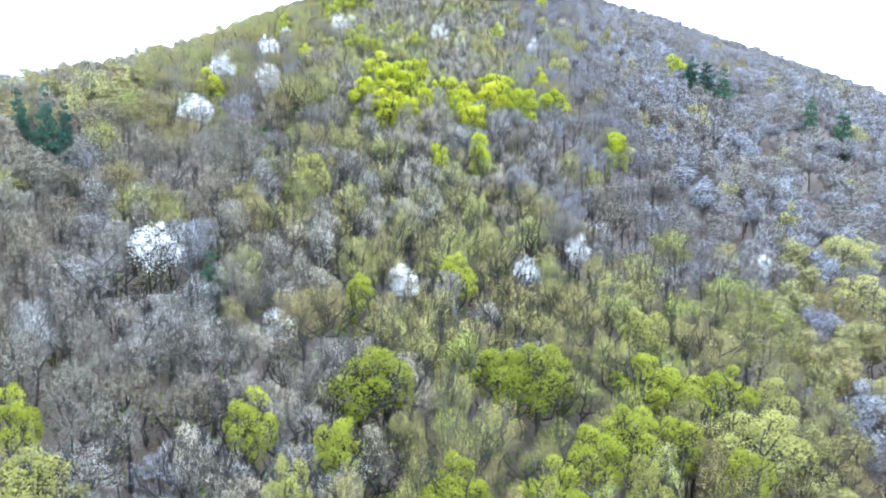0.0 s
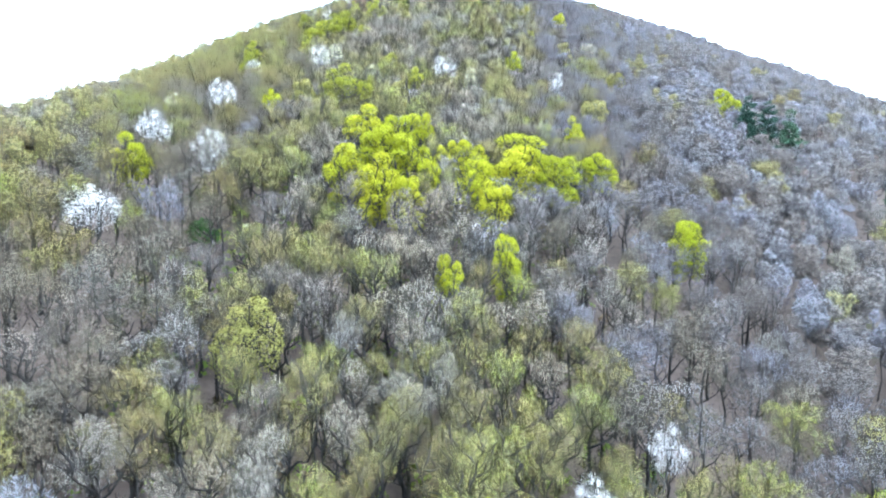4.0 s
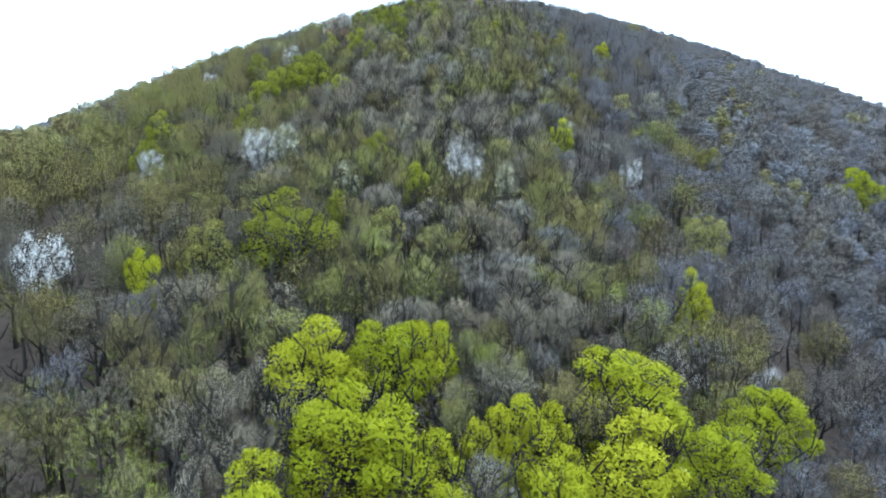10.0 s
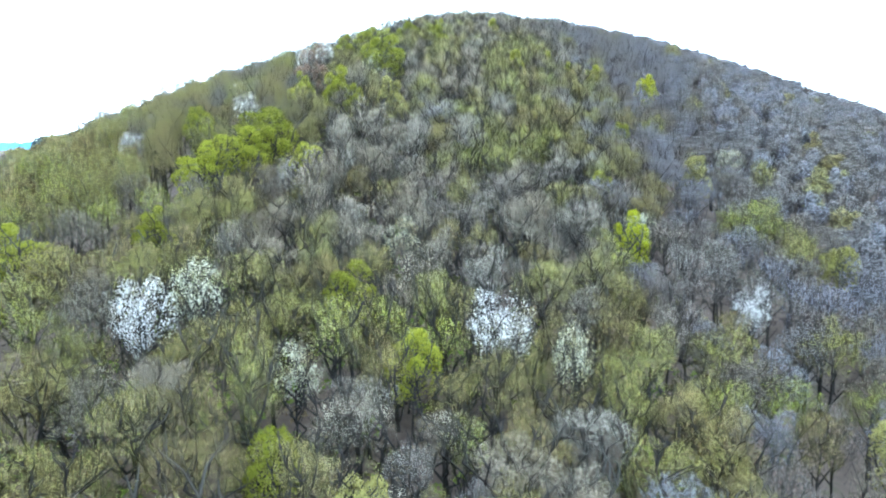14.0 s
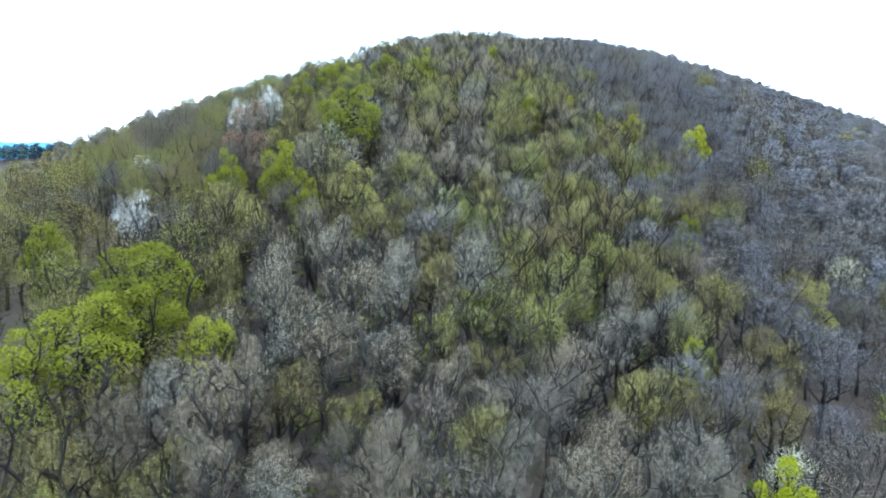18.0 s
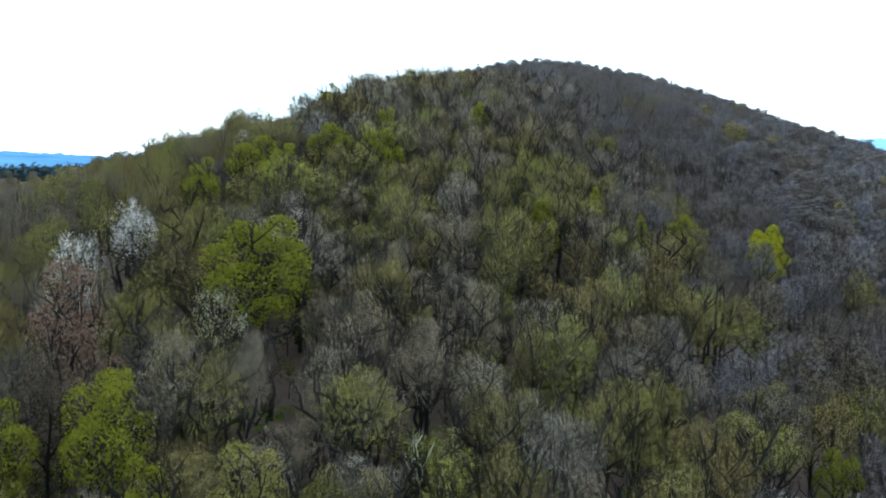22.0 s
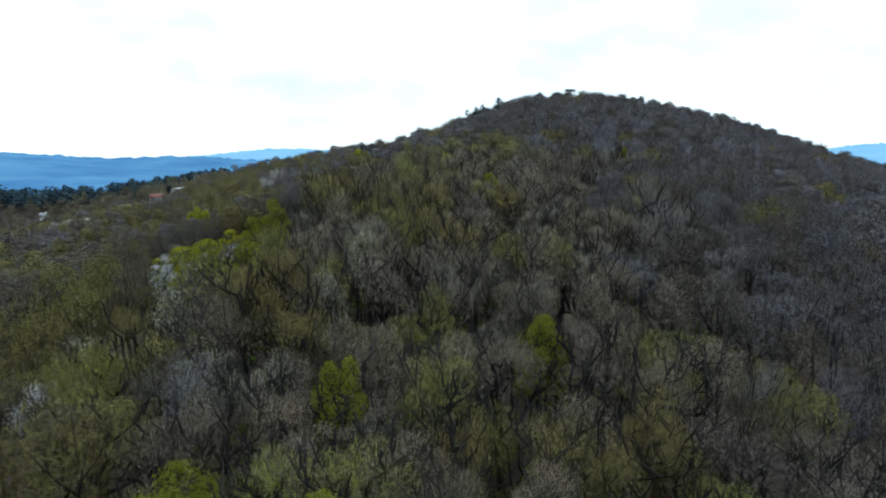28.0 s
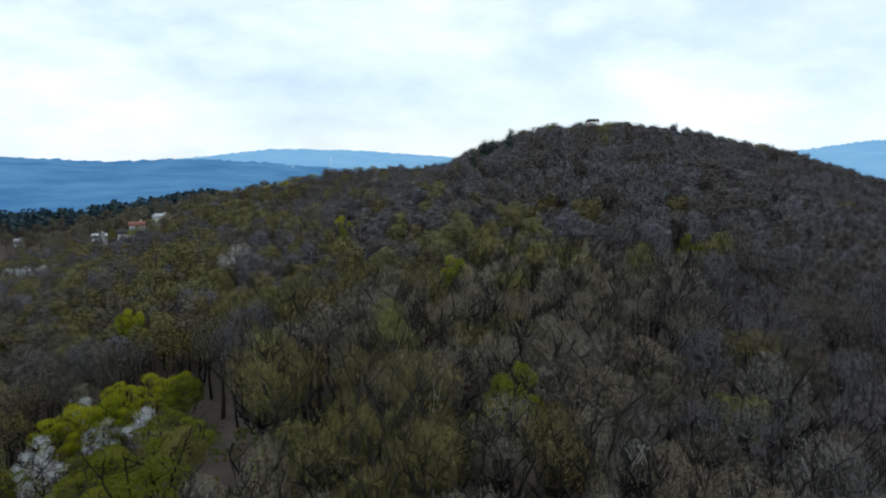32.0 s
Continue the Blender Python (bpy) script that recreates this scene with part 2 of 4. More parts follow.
def mesh_of(name, verts, tris, mats, index=None, tree=None, normals=None):
    """A mesh of triangles from arrays; index: material slot of each triangle; tree: a random value for each vertex; normals: the way each vertex faces, zero for its own."""
    me = bpy.data.meshes.new(name)
    verts, tris = np.asarray(verts, np.float32), np.asarray(tris, np.int32)
    me.vertices.add(len(verts))
    me.vertices.foreach_set("co", verts.ravel())
    me.loops.add(tris.size)
    me.loops.foreach_set("vertex_index", tris.ravel())
    me.polygons.add(len(tris))
    me.polygons.foreach_set("loop_start", np.arange(0, tris.size, 3, dtype=np.int32))
    me.polygons.foreach_set("loop_total", np.full(len(tris), 3, np.int32))
    if index is not None:
        me.polygons.foreach_set("material_index", np.asarray(index, np.int32))
    for m in mats:
        me.materials.append(m)
    if tree is not None:
        me.attributes.new("tree", "FLOAT", "POINT").data.foreach_set("value", np.asarray(tree, np.float32))
    me.update(calc_edges=True)
    if normals is not None:
        me.normals_split_custom_set_from_vertices(np.asarray(normals, np.float32))
    return me


gx = np.concatenate([[-4800, -3500, -2500, -1800, -1300, -950, -700, -540, -430], np.arange(-360, 361, 7.5), [430, 540, 700, 950, 1300, 1800, 2500, 3500, 4800]])
gy = np.concatenate([[-2500, -1500, -900, -500, -300, -180], np.arange(-110, 1061, 7.5), [1130, 1230, 1400, 1650, 2000, 2500, 3200, 4000, 4900]])
px, py = np.meshgrid(gx, gy)
gz = ground(px.ravel(), py.ravel())
nx, ny = len(gx), len(gy)
q = (np.arange(ny - 1)[:, None] * nx + np.arange(nx - 1)[None]).ravel()
tris = np.concatenate([np.stack([q, q + 1, q + nx + 1], 1), np.stack([q, q + nx + 1, q + nx], 1)])
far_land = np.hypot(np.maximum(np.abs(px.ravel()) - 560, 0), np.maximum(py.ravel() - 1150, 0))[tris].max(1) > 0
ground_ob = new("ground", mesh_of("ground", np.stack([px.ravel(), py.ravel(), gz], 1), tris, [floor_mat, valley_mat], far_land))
tagged(ground_ob, "wooded hillside floor of brown leaf litter and moss", "ground", kind="structure")

# ---------------------------------------------------------------- far hills


# The ridges glow by themselves: blue air haze is put into their colour.
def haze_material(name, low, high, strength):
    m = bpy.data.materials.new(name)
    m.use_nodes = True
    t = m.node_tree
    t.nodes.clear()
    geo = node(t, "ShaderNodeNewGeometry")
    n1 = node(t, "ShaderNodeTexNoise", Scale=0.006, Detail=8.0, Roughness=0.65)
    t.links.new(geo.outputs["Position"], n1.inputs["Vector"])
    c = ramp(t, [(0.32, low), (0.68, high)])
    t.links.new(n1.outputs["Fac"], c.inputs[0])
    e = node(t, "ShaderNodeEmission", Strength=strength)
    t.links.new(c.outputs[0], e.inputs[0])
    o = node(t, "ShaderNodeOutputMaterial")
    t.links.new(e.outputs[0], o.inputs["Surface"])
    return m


def far_ridge(name, crest, far, base, mat, label, rough):
    """A wooded ridge seen far off: crest gives degrees to the right of +y, and degrees above a level eye at the hilltop's height."""
    angles = np.linspace(crest[0][0], crest[-1][0], 260)
    up = np.interp(angles, [c[0] for c in crest], [c[1] for c in crest])
    up = np.convolve(np.pad(up, 6, mode="edge"), np.ones(13) / 13, "valid")
    rng = np.random.default_rng(len(name))
    verts = []
    rows = 14
    for r in range(rows):
        s = r / (rows - 1)
        d = far * (0.45 + 0.55 * s)
        top = 131 + far * np.tan(np.radians(up))
        z = base + (top - base) * (s ** 1.15) + (rng.random(260) - 0.5) * rough * (r == rows - 1)
        z += 2 * s * np.sin(angles * 1.7 + r * 0.6) * (0 < r < rows - 1)
        verts.append(np.stack([d * np.sin(np.radians(angles)), d * np.cos(np.radians(angles)) + 362, z], 1))
    verts = np.concatenate(verts)
    q = (np.arange(rows - 1)[:, None] * 260 + np.arange(259)[None]).ravel()
    tris = np.concatenate([np.stack([q, q + 1, q + 261], 1), np.stack([q, q + 261, q + 260], 1)])
    return tagged(new(name, mesh_of(name, verts, tris, [mat])), label, "hills", kind="structure")


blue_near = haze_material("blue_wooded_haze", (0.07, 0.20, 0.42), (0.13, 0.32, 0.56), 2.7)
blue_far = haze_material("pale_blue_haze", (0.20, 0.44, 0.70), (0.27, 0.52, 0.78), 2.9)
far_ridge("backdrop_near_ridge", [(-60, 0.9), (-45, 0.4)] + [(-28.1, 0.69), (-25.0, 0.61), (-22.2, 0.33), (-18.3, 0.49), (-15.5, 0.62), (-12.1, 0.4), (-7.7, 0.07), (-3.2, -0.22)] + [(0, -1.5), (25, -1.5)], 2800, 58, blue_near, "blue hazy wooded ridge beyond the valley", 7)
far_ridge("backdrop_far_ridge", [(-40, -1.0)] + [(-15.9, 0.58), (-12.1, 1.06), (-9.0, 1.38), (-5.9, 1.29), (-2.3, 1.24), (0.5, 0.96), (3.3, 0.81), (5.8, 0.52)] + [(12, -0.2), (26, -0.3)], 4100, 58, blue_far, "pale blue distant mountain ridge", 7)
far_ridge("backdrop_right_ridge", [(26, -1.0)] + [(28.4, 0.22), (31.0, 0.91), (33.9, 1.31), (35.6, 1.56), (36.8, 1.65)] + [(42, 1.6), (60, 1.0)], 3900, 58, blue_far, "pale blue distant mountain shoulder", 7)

# ---------------------------------------------------------------- trees


def tube(verts, tris, path, radii, sides):
    """A tapered branch along path, appended to the lists."""
    start = len(verts)
    for n, (p, r) in enumerate(zip(path, radii)):
        way = (path[min(n + 1, len(path) - 1)] - path[max(n - 1, 0)])
        way = way / (np.linalg.norm(way) + 1e-9)
        a = np.cross(way, (0.3, 0.9, 0.2))
        a = a / (np.linalg.norm(a) + 1e-9)
        b = np.cross(way, a)
        for k in range(sides):
            c = 2 * math.pi * k / sides
            verts.append(p + r * (math.cos(c) * a + math.sin(c) * b))
    for n in range(len(path) - 1):
        for k in range(sides):
            i, j = start + n * sides + k, start + n * sides + (k + 1) % sides
            tris.append((i, j, j + sides))
            tris.append((i, j + sides, i + sides))


def skeleton_of(rng, height, radius, limbs, forks, trunk_sides, limb_sides, low=0.3, steps=5, bends=2, girth_of=0.0145):
    """Trunk, bent limbs and forks of a broadleaf tree."""
    verts, tris = [], []
    lean = rng.normal(0, 0.035, 2) * height
    path = [np.array([lean[0] * (s / steps) ** 2 + rng.normal(0, 0.014) * height * (s > 0), lean[1] * (s / steps) ** 2 + rng.normal(0, 0.014) * height * (s > 0),
                      height * 0.88 * s / steps - 0.6 * (s == 0)]) for s in range(steps + 1)]
    girth = height * girth_of
    tube(verts, tris, path, [girth * (1.3 if s == 0 else 1 - 0.86 * (s / steps) ** 1.2) for s in range(steps + 1)], trunk_sides)
    turn = rng.random() * 6.28
    for n in range(limbs):
        s = low + (0.78 - low) * (n + rng.random() * 0.7) / limbs
        at = s * steps / 0.88
        i = min(int(at), steps - 1)
        base = path[i] + (path[i + 1] - path[i]) * (at - i)
        turn += 2.4 + rng.normal(0, 0.4)
        reach = radius * rng.uniform(0.75, 1.05) * (1.0 - 0.35 * max(0.0, s - 0.5) / 0.3)
        top = min(height * 0.95, base[2] + reach * rng.uniform(1.2, 2.3))
        out = np.array([math.cos(turn), math.sin(turn), 0])
        line = [base]
        for k in range(1, bends + 1):
            f = k / bends
            kink = rng.normal(0, 0.17 if bends > 2 else 0.11, 3) * reach * (k < bends)
            line.append(base + out * reach * f ** 0.85 + np.array([0, 0, (top - base[2]) * f ** 1.25]) + kink)
        r0 = girth * (0.8 if bends > 2 else 0.66) * (1.1 - 0.6 * s)
        tube(verts, tris, line, [r0 * (1 - 0.72 * k / bends) for k in range(bends + 1)], limb_sides)
        for f in range(forks):
            k = rng.uniform(0.35, 0.98) * bends
            i = min(int(k), bends - 1)
            b = line[i] + (line[i + 1] - line[i]) * (k - i)
            e = b + np.array([rng.normal(0, 0.26), rng.normal(0, 0.26), rng.uniform(0.4, 0.85)]) * reach
            e[2] = min(e[2], height)
            m = (b + e) / 2 + rng.normal(0, 0.07, 3) * reach
            if bends > 2:
                tube(verts, tris, [b, m, e], [r0 * 0.55, r0 * 0.42, r0 * 0.2], 3)
            else:
                tube(verts, tris, [b, e], [r0 * 0.42, r0 * 0.14], 3)
    return verts, tris, None


def lobes_of(rng, height, radius, lobes, mid_z, tall, lobe_size):
    """The rounded lobes of a crown: their middles and half sizes; the last is the crown's heart."""
    centre, size = np.array([0, 0, height * mid_z]), np.array([radius, radius, height * tall])
    hub = rng.normal(0, 1, (lobes, 3))
    hub[:, 2] = np.abs(hub[:, 2]) * 1.1 - 0.5
    hub /= np.linalg.norm(hub, axis=1)[:, None]
    reach = radius * lobe_size * rng.uniform(0.7, 1.3, lobes)
    hub = centre + hub * (size - np.minimum(reach[:, None], size * 0.8) * 0.9) * rng.uniform(0.85, 1.1, (lobes, 1))
    return np.vstack([hub, centre]), np.vstack([np.stack([reach, reach, reach * 1.1], 1), size * 0.62])


def lobed_shell(rng, height, radius, count, lobes, mid_z, tall, lobe_size, rise=0.6, given=None):
    """Points on the outside of a crown made of rounded lobes, with the way that each faces."""
    hub, axes = given or lobes_of(rng, height, radius, lobes, mid_z, tall, lobe_size)
    lobes = len(hub) - 1
    odds = (axes[:, 0] * axes[:, 2]) ** 0.9
    n = count * 5
    c = rng.choice(lobes + 1, n, p=odds / odds.sum())
    d = rng.normal(0, 1, (n, 3)) + np.array([0, 0, rise])
    d /= np.linalg.norm(d, axis=1)[:, None]
    p = hub[c] + d * axes[c] * rng.uniform(0.82, 1.04, (n, 1))
    inside = np.zeros(n, bool)
    for k in range(lobes + 1):
        inside |= (c != k) & ((((p - hub[k]) / axes[k]) ** 2).sum(1) < 0.8)
    ok = np.nonzero(~inside)[0]
    ok = ok[:count] if len(ok) >= count else np.concatenate([ok, np.nonzero(inside)[0]])[:count]
    return p[ok], d[ok]


def round_mesh(subdivisions):
    bm = bmesh.new()
    bmesh.ops.create_icosphere(bm, subdivisions=subdivisions, radius=1)
    v, f = np.array([w.co[:] for w in bm.verts]), np.array([[w.index for w in q.verts] for q in bm.faces])
    bm.free()
    return v, f


ROUND = {1: round_mesh(1)}


def clumps(rng, given, sub, core=0.84):
    """The tangle of the finest twigs: an uneven tuft for every lobe of the crown."""
    hub, axes = given
    middle = hub[-1] - np.array([0, 0, axes[-1][2] * 0.8])
    ball, faces = ROUND[sub]
    vs, fs, ns = [], [], []
    for n, (h, a) in enumerate(zip(hub, axes)):
        p = h + ball * a * core * rng.uniform(0.78, 1.18, (len(ball), 1))
        out = (p - middle) / np.linalg.norm(p - middle, axis=1)[:, None]
        w = ball * 0.6 + out * 0.4 + np.array([0, 0, 0.15])
        vs.append(p), fs.append(faces + n * len(ball)), ns.append(w / np.linalg.norm(w, axis=1)[:, None])
    return np.concatenate(vs), np.concatenate(fs), np.concatenate(ns)


def facing(v, face, p, heart):
    """Turns each triangle to the outside of its crown, and gives every corner the soft outward normal of the clump that it belongs to."""
    out = p - heart
    out = out / (np.linalg.norm(out, axis=1)[:, None] + 1e-9)
    n = face * 0.6 + out * 0.4 + np.array([0, 0, 0.15])
    n = n / (np.linalg.norm(n, axis=1)[:, None] + 1e-9)
    flat = np.cross(v[:, 1] - v[:, 0], v[:, 2] - v[:, 0])
    wrong = (flat * n).sum(1) < 0
    v[wrong] = v[wrong][:, ::-1]
    return v.reshape(-1, 3), np.arange(len(v) * 3).reshape(-1, 3), np.repeat(n, 3, 0)


def spray(rng, ends, height, radius, count, length, width, lobes=11, mid_z=0.62, tall=0.38, lobe_size=0.42, rise=0.58, deep=0.0, given=None):
    """Fine twigs as slivers that fan over the crown's lobes and lift at their tips; deep: how far some stand inside the crown."""
    p, face = lobed_shell(rng, height, radius, count, lobes, mid_z, tall, lobe_size, rise, given)
    count = len(p)
    heart = np.array([0, 0, height * (mid_z - tall * 0.85)])
    p = p + (np.array([0, 0, height * mid_z]) - p) * (deep * rng.random((count, 1)) ** 2)
    fan = p - heart
    fan /= np.linalg.norm(fan, axis=1)[:, None]
    way = fan * 0.55 + face * 0.15 + np.array([0, 0, 0.12]) + rng.normal(0, 0.42, (count, 3))
    way /= np.linalg.norm(way, axis=1)[:, None]
    side = np.cross(way, face * 0.9 + rng.normal(0, 0.5, (count, 3)))
    side /= np.linalg.norm(side, axis=1)[:, None] + 1e-9
    ln = length * rng.uniform(0.6, 1.3, (count, 1))
    w = width * rng.uniform(0.6, 1.4, (count, 1)) / 2
    v = np.stack([p - side * w - way * ln * 0.4, p + side * w - way * ln * 0.4, p + way * ln * 0.6], 1)
    return facing(v, face, p, heart)


def foliage(rng, ends, height, radius, count, size, lobes, lobe_size, mid_z=0.6, tall=0.38, loose=0.65, deep=0.12):
    """Small leaves or blossoms over the crown's lobes, facing mostly outwards."""
    p, face = lobed_shell(rng, height, radius, count, lobes, mid_z, tall, lobe_size)
    count = len(p)
    n = face + rng.normal(0, loose, (count, 3))
    a = np.cross(n, rng.normal(0, 1, (count, 3)))
    a /= np.linalg.norm(a, axis=1)[:, None] + 1e-9
    b = np.cross(n, a)
    b /= np.linalg.norm(b, axis=1)[:, None] + 1e-9
    s = (size * rng.uniform(0.55, 1.35, count))[:, None]
    p = p - face * rng.uniform(0, deep, (count, 1)) * radius
    v = np.stack([p - a * s * 0.5 - b * s * 0.35, p + a * s * 0.1 + b * s * 0.5, p + a * s * 0.6 - b * s * 0.2], 1)
    return facing(v, face, p, np.array([0, 0, height * (mid_z - tall * 0.6)]))


def shared(rng, piece, second):
    """Splits a piece's triangles between two materials, whole clumps of them together."""
    v, t, n = piece
    mid = v.reshape(-1, 3, 3).mean(1)
    clump = np.sin(mid[:, 0] * 1.3 + mid[:, 2] * 0.9) * np.cos(mid[:, 1] * 1.2 - mid[:, 2] * 0.7)
    take = rng.random(len(t)) < np.clip(second + 0.35 * clump, 0.02, 0.98)
    return [(v.reshape(-1, 3, 3)[k].reshape(-1, 3), np.arange(k.sum() * 3).reshape(-1, 3), n.reshape(-1, 3, 3)[k].reshape(-1, 3)) for k in (~take, take)]


def merge(*pieces):
    """Joins (verts, tris, normals) pieces; gives verts, tris, the piece number of each triangle, and the normals."""
    v, f, m, w, base = [], [], [], [], 0
    for n, (a, b, *c) in enumerate(pieces):
        a, b = np.asarray(a, float).reshape(-1, 3), np.asarray(b, int).reshape(-1, 3)
        v.append(a), f.append(b + base), m.append(np.full(len(b), n)), w.append(c[0] if c else np.zeros_like(a))
        base += len(a)
    return np.concatenate(v), np.concatenate(f), np.concatenate(m), np.concatenate(w)


def pine_parts(rng, height, radius, whorls, per, needles):
    wood_v, wood_t = [], []
    path = [np.array([rng.normal(0, 0.05), rng.normal(0, 0.05), height * s / 4 - 0.4 * (s == 0)]) for s in range(5)]
    tube(wood_v, wood_t, path, [height * 0.016 * (1.1 - s / 4) for s in range(5)], 5)
    vs, ts, base = [], [], 0
    for w in range(whorls):
        z = height * (0.28 + 0.72 * w / whorls)
        reach = radius * (1.0 - 0.78 * w / whorls) * rng.uniform(0.75, 1.1)
        for k in range(per):
            turn = 6.28 * (k + rng.random() * 0.7) / per + w
            out = np.array([math.cos(turn), math.sin(turn), rng.uniform(-0.15, 0.4)]) * rng.uniform(0.6, 1.15)
            z = height * (0.12 + 0.88 * (w + rng.uniform(-0.6, 0.6)) / whorls)
            z = min(max(z, height * 0.1), height * 0.98)
            tip = np.array([0, 0, z]) + out * reach
            tube(wood_v, wood_t, [np.array([0, 0, z]), tip], [0.05, 0.015], 3)
            s = rng.uniform(0.25, 1.0, needles) ** 0.7
            p = np.array([0, 0, z]) + out * reach * s[:, None] + rng.normal(0, 0.16, (needles, 3)) * reach * 0.6
            way = out * 0.6 + rng.normal(0, 0.6, (needles, 3)) + np.array([0, 0, 0.25])
            side = np.cross(way, rng.normal(0, 1, (needles, 3)))
            side /= np.linalg.norm(side, axis=1)[:, None] + 1e-9
            size = reach * 0.27
            vs.append(np.stack([p - side * size * 0.4, p + side * size * 0.4, p + way * size], 1).reshape(-1, 3))
    v = np.concatenate(vs)
    return (wood_v, wood_t), (v, np.arange(len(v)).reshape(-1, 3))


# Each kind of tree: its built size, its variants, and what they are made of.
H0, R0 = 16.0, 3.5
KINDS = {}


def add_kind(name, label, category, variants, build, group):
    KINDS[name] = dict(label=label, category=category, group=group, build=build, n=variants, made={})


def broadleaf(seed, limbs, forks, crown, mats, crown_name="crown", low=0.36):
    """crown(rng, ends) gives the pieces of the crown, one for each material."""
    def make(variant):
        rng = np.random.default_rng(seed * 100 + variant)
        v, t, ends = skeleton_of(rng, H0, R0, limbs, forks, 5, 4, low, 6, 4, 0.0172 if forks > 2 else 0.0125)
        cv, ct, ci, cn = merge(*crown(rng, ends))
        return [("trunk", mesh_of("trunk", v, t, [bark])), (crown_name, mesh_of(crown_name, cv, ct, mats, ci, None, cn))]
    return make


def bare_crown(count, length, width, lobes=10, mid_z=0.70, tall=0.29, sub=0, lobe_size=0.40, deep=0.45):
    def crown(rng, ends):
        given = lobes_of(rng, H0, R0, lobes, mid_z, tall, lobe_size)
        shoots = spray(rng, ends, H0, R0, count, length, width, lobes, mid_z, tall, lobe_size, 0.5, deep, given)
        return [clumps(rng, given, sub), shoots] if sub else [shoots]
    return crown


def bud_crown(count, length, width, share, lobes=10, mid_z=0.69, tall=0.30, sub=0, lobe_size=0.40, deep=0.45):
    def crown(rng, ends):
        *tangle, shoots = bare_crown(count, length, width, lobes, mid_z, tall, sub, lobe_size, deep)(rng, ends)
        return [*tangle, *shared(rng, shoots, share)]
    return crown


def leafy(n_twigs, n_leaves, size, lobes=20, lobe_size=0.36, mid_z=0.55, tall=0.42, loose=0.5):
    return lambda rng, ends: [spray(rng, ends, H0, R0 * 0.9, n_twigs, 1.0, 0.1, lobes), foliage(rng, ends, H0, R0, n_leaves, size, lobes, lobe_size, mid_z, tall, loose)]


def blossoming(n_twigs, boughs, n_flowers, size, filled=0.6, mid_z=0.73, tall=0.245):
    """Blossom over the crown's lobes, and strung along boughs that fan out of its heart."""
    def crown(rng, ends):
        tips, _ = lobed_shell(rng, H0, R0, boughs, 12, mid_z, tall, 0.40)
        strung = int(n_flowers * (1 - filled))
        heart = np.array([0, 0, H0 * (mid_z - tall * 0.6)]) + rng.normal(0, 0.25, (boughs, 3)) * R0
        which = rng.integers(0, boughs, strung)
        u = rng.uniform(0.3, 1.03, strung) ** 0.7
        p = heart[which] * (1 - u[:, None]) + tips[which] * u[:, None] + rng.normal(0, 1, (strung, 3)) * (0.1 + 0.14 * u[:, None])
        a, b = rng.normal(0, 1, (2, strung, 3))
        a /= np.linalg.norm(a, axis=1)[:, None]
        b /= np.linalg.norm(b, axis=1)[:, None]
        s = (size * rng.uniform(0.5, 1.5, strung))[:, None]
        v = np.stack([p - a * s * 0.5, p + b * s * 0.5, p + a * s * 0.5 - b * s * 0.3], 1)
        middle = np.array([0, 0, H0 * (mid_z - tall * 0.3)])
        out = (p - middle) / (np.linalg.norm(p - middle, axis=1)[:, None] + 1e-9)
        v, _, n = facing(v, out, p, middle)
        v2, _, n2 = foliage(rng, ends, H0, R0, n_flowers - strung, size, 13, 0.36, mid_z, tall, 1.0, 0.3)
        v, n = np.concatenate([v, v2]), np.concatenate([n, n2])
        return [spray(rng, ends, H0, R0 * 0.9, n_twigs, 0.8, 0.1, 9, 0.68, 0.28), (v, np.arange(len(v)).reshape(-1, 3), n)]
    return crown


add_kind("bare_oak", "leafless grey oak with a hazy twiggy crown on the slope", "tree", 6, broadleaf(1, 9, 4, bare_crown(2600, 0.66, 0.09), [twigs]), "bare oaks on the slope")
add_kind("bare_hornbeam", "slender leafless tree with fine mauve grey twigs", "tree", 5, broadleaf(2, 9, 4, bare_crown(2600, 0.64, 0.09, 11, 0.68, 0.31, 0), [mauve_twigs], low=0.42), "bare hornbeams on the slope")
add_kind("budding_oak", "grey oak with sparse olive green opening buds", "tree", 5, broadleaf(3, 9, 4, bud_crown(2700, 0.56, 0.09, 0.42), [bud_twigs, buds]), "budding oaks on the slope")
add_kind("budding_maple", "slender tree with thin veil of fresh green leaves", "tree", 5, broadleaf(4, 9, 3, bud_crown(2900, 0.46, 0.10, 0.62, 11, 0.66, 0.33, 0), [bud_twigs, buds], low=0.35), "budding maples on the slope")
add_kind("lime_green_maple", "maple in bright yellow green young leaf", "tree", 4, broadleaf(5, 8, 2, leafy(60, 10500, 0.17, 24, 0.33, 0.60, 0.38, 0.9), [bud_twigs, lime]), "yellow green maples")
add_kind("green_tree", "tree in fresh mid green young leaf", "tree", 4, broadleaf(6, 8, 2, leafy(120, 6500, 0.18, 22, 0.34, 0.67, 0.30, 1.0), [bud_twigs, leaf]), "fresh green trees")
add_kind("flowering_maple", "broad tree covered with dull yellow olive flowers", "tree", 3, broadleaf(7, 8, 2, leafy(200, 5200, 0.19, 20, 0.36, 0.64, 0.33, 1.0), [bud_twigs, olive]), "olive yellow flowering trees")
add_kind("wild_cherry", "wild cherry in full white blossom among bare trees", "tree", 4, broadleaf(8, 9, 2, blossoming(260, 90, 4300, 0.115, 0.55), [twigs, white]), "white wild cherries")
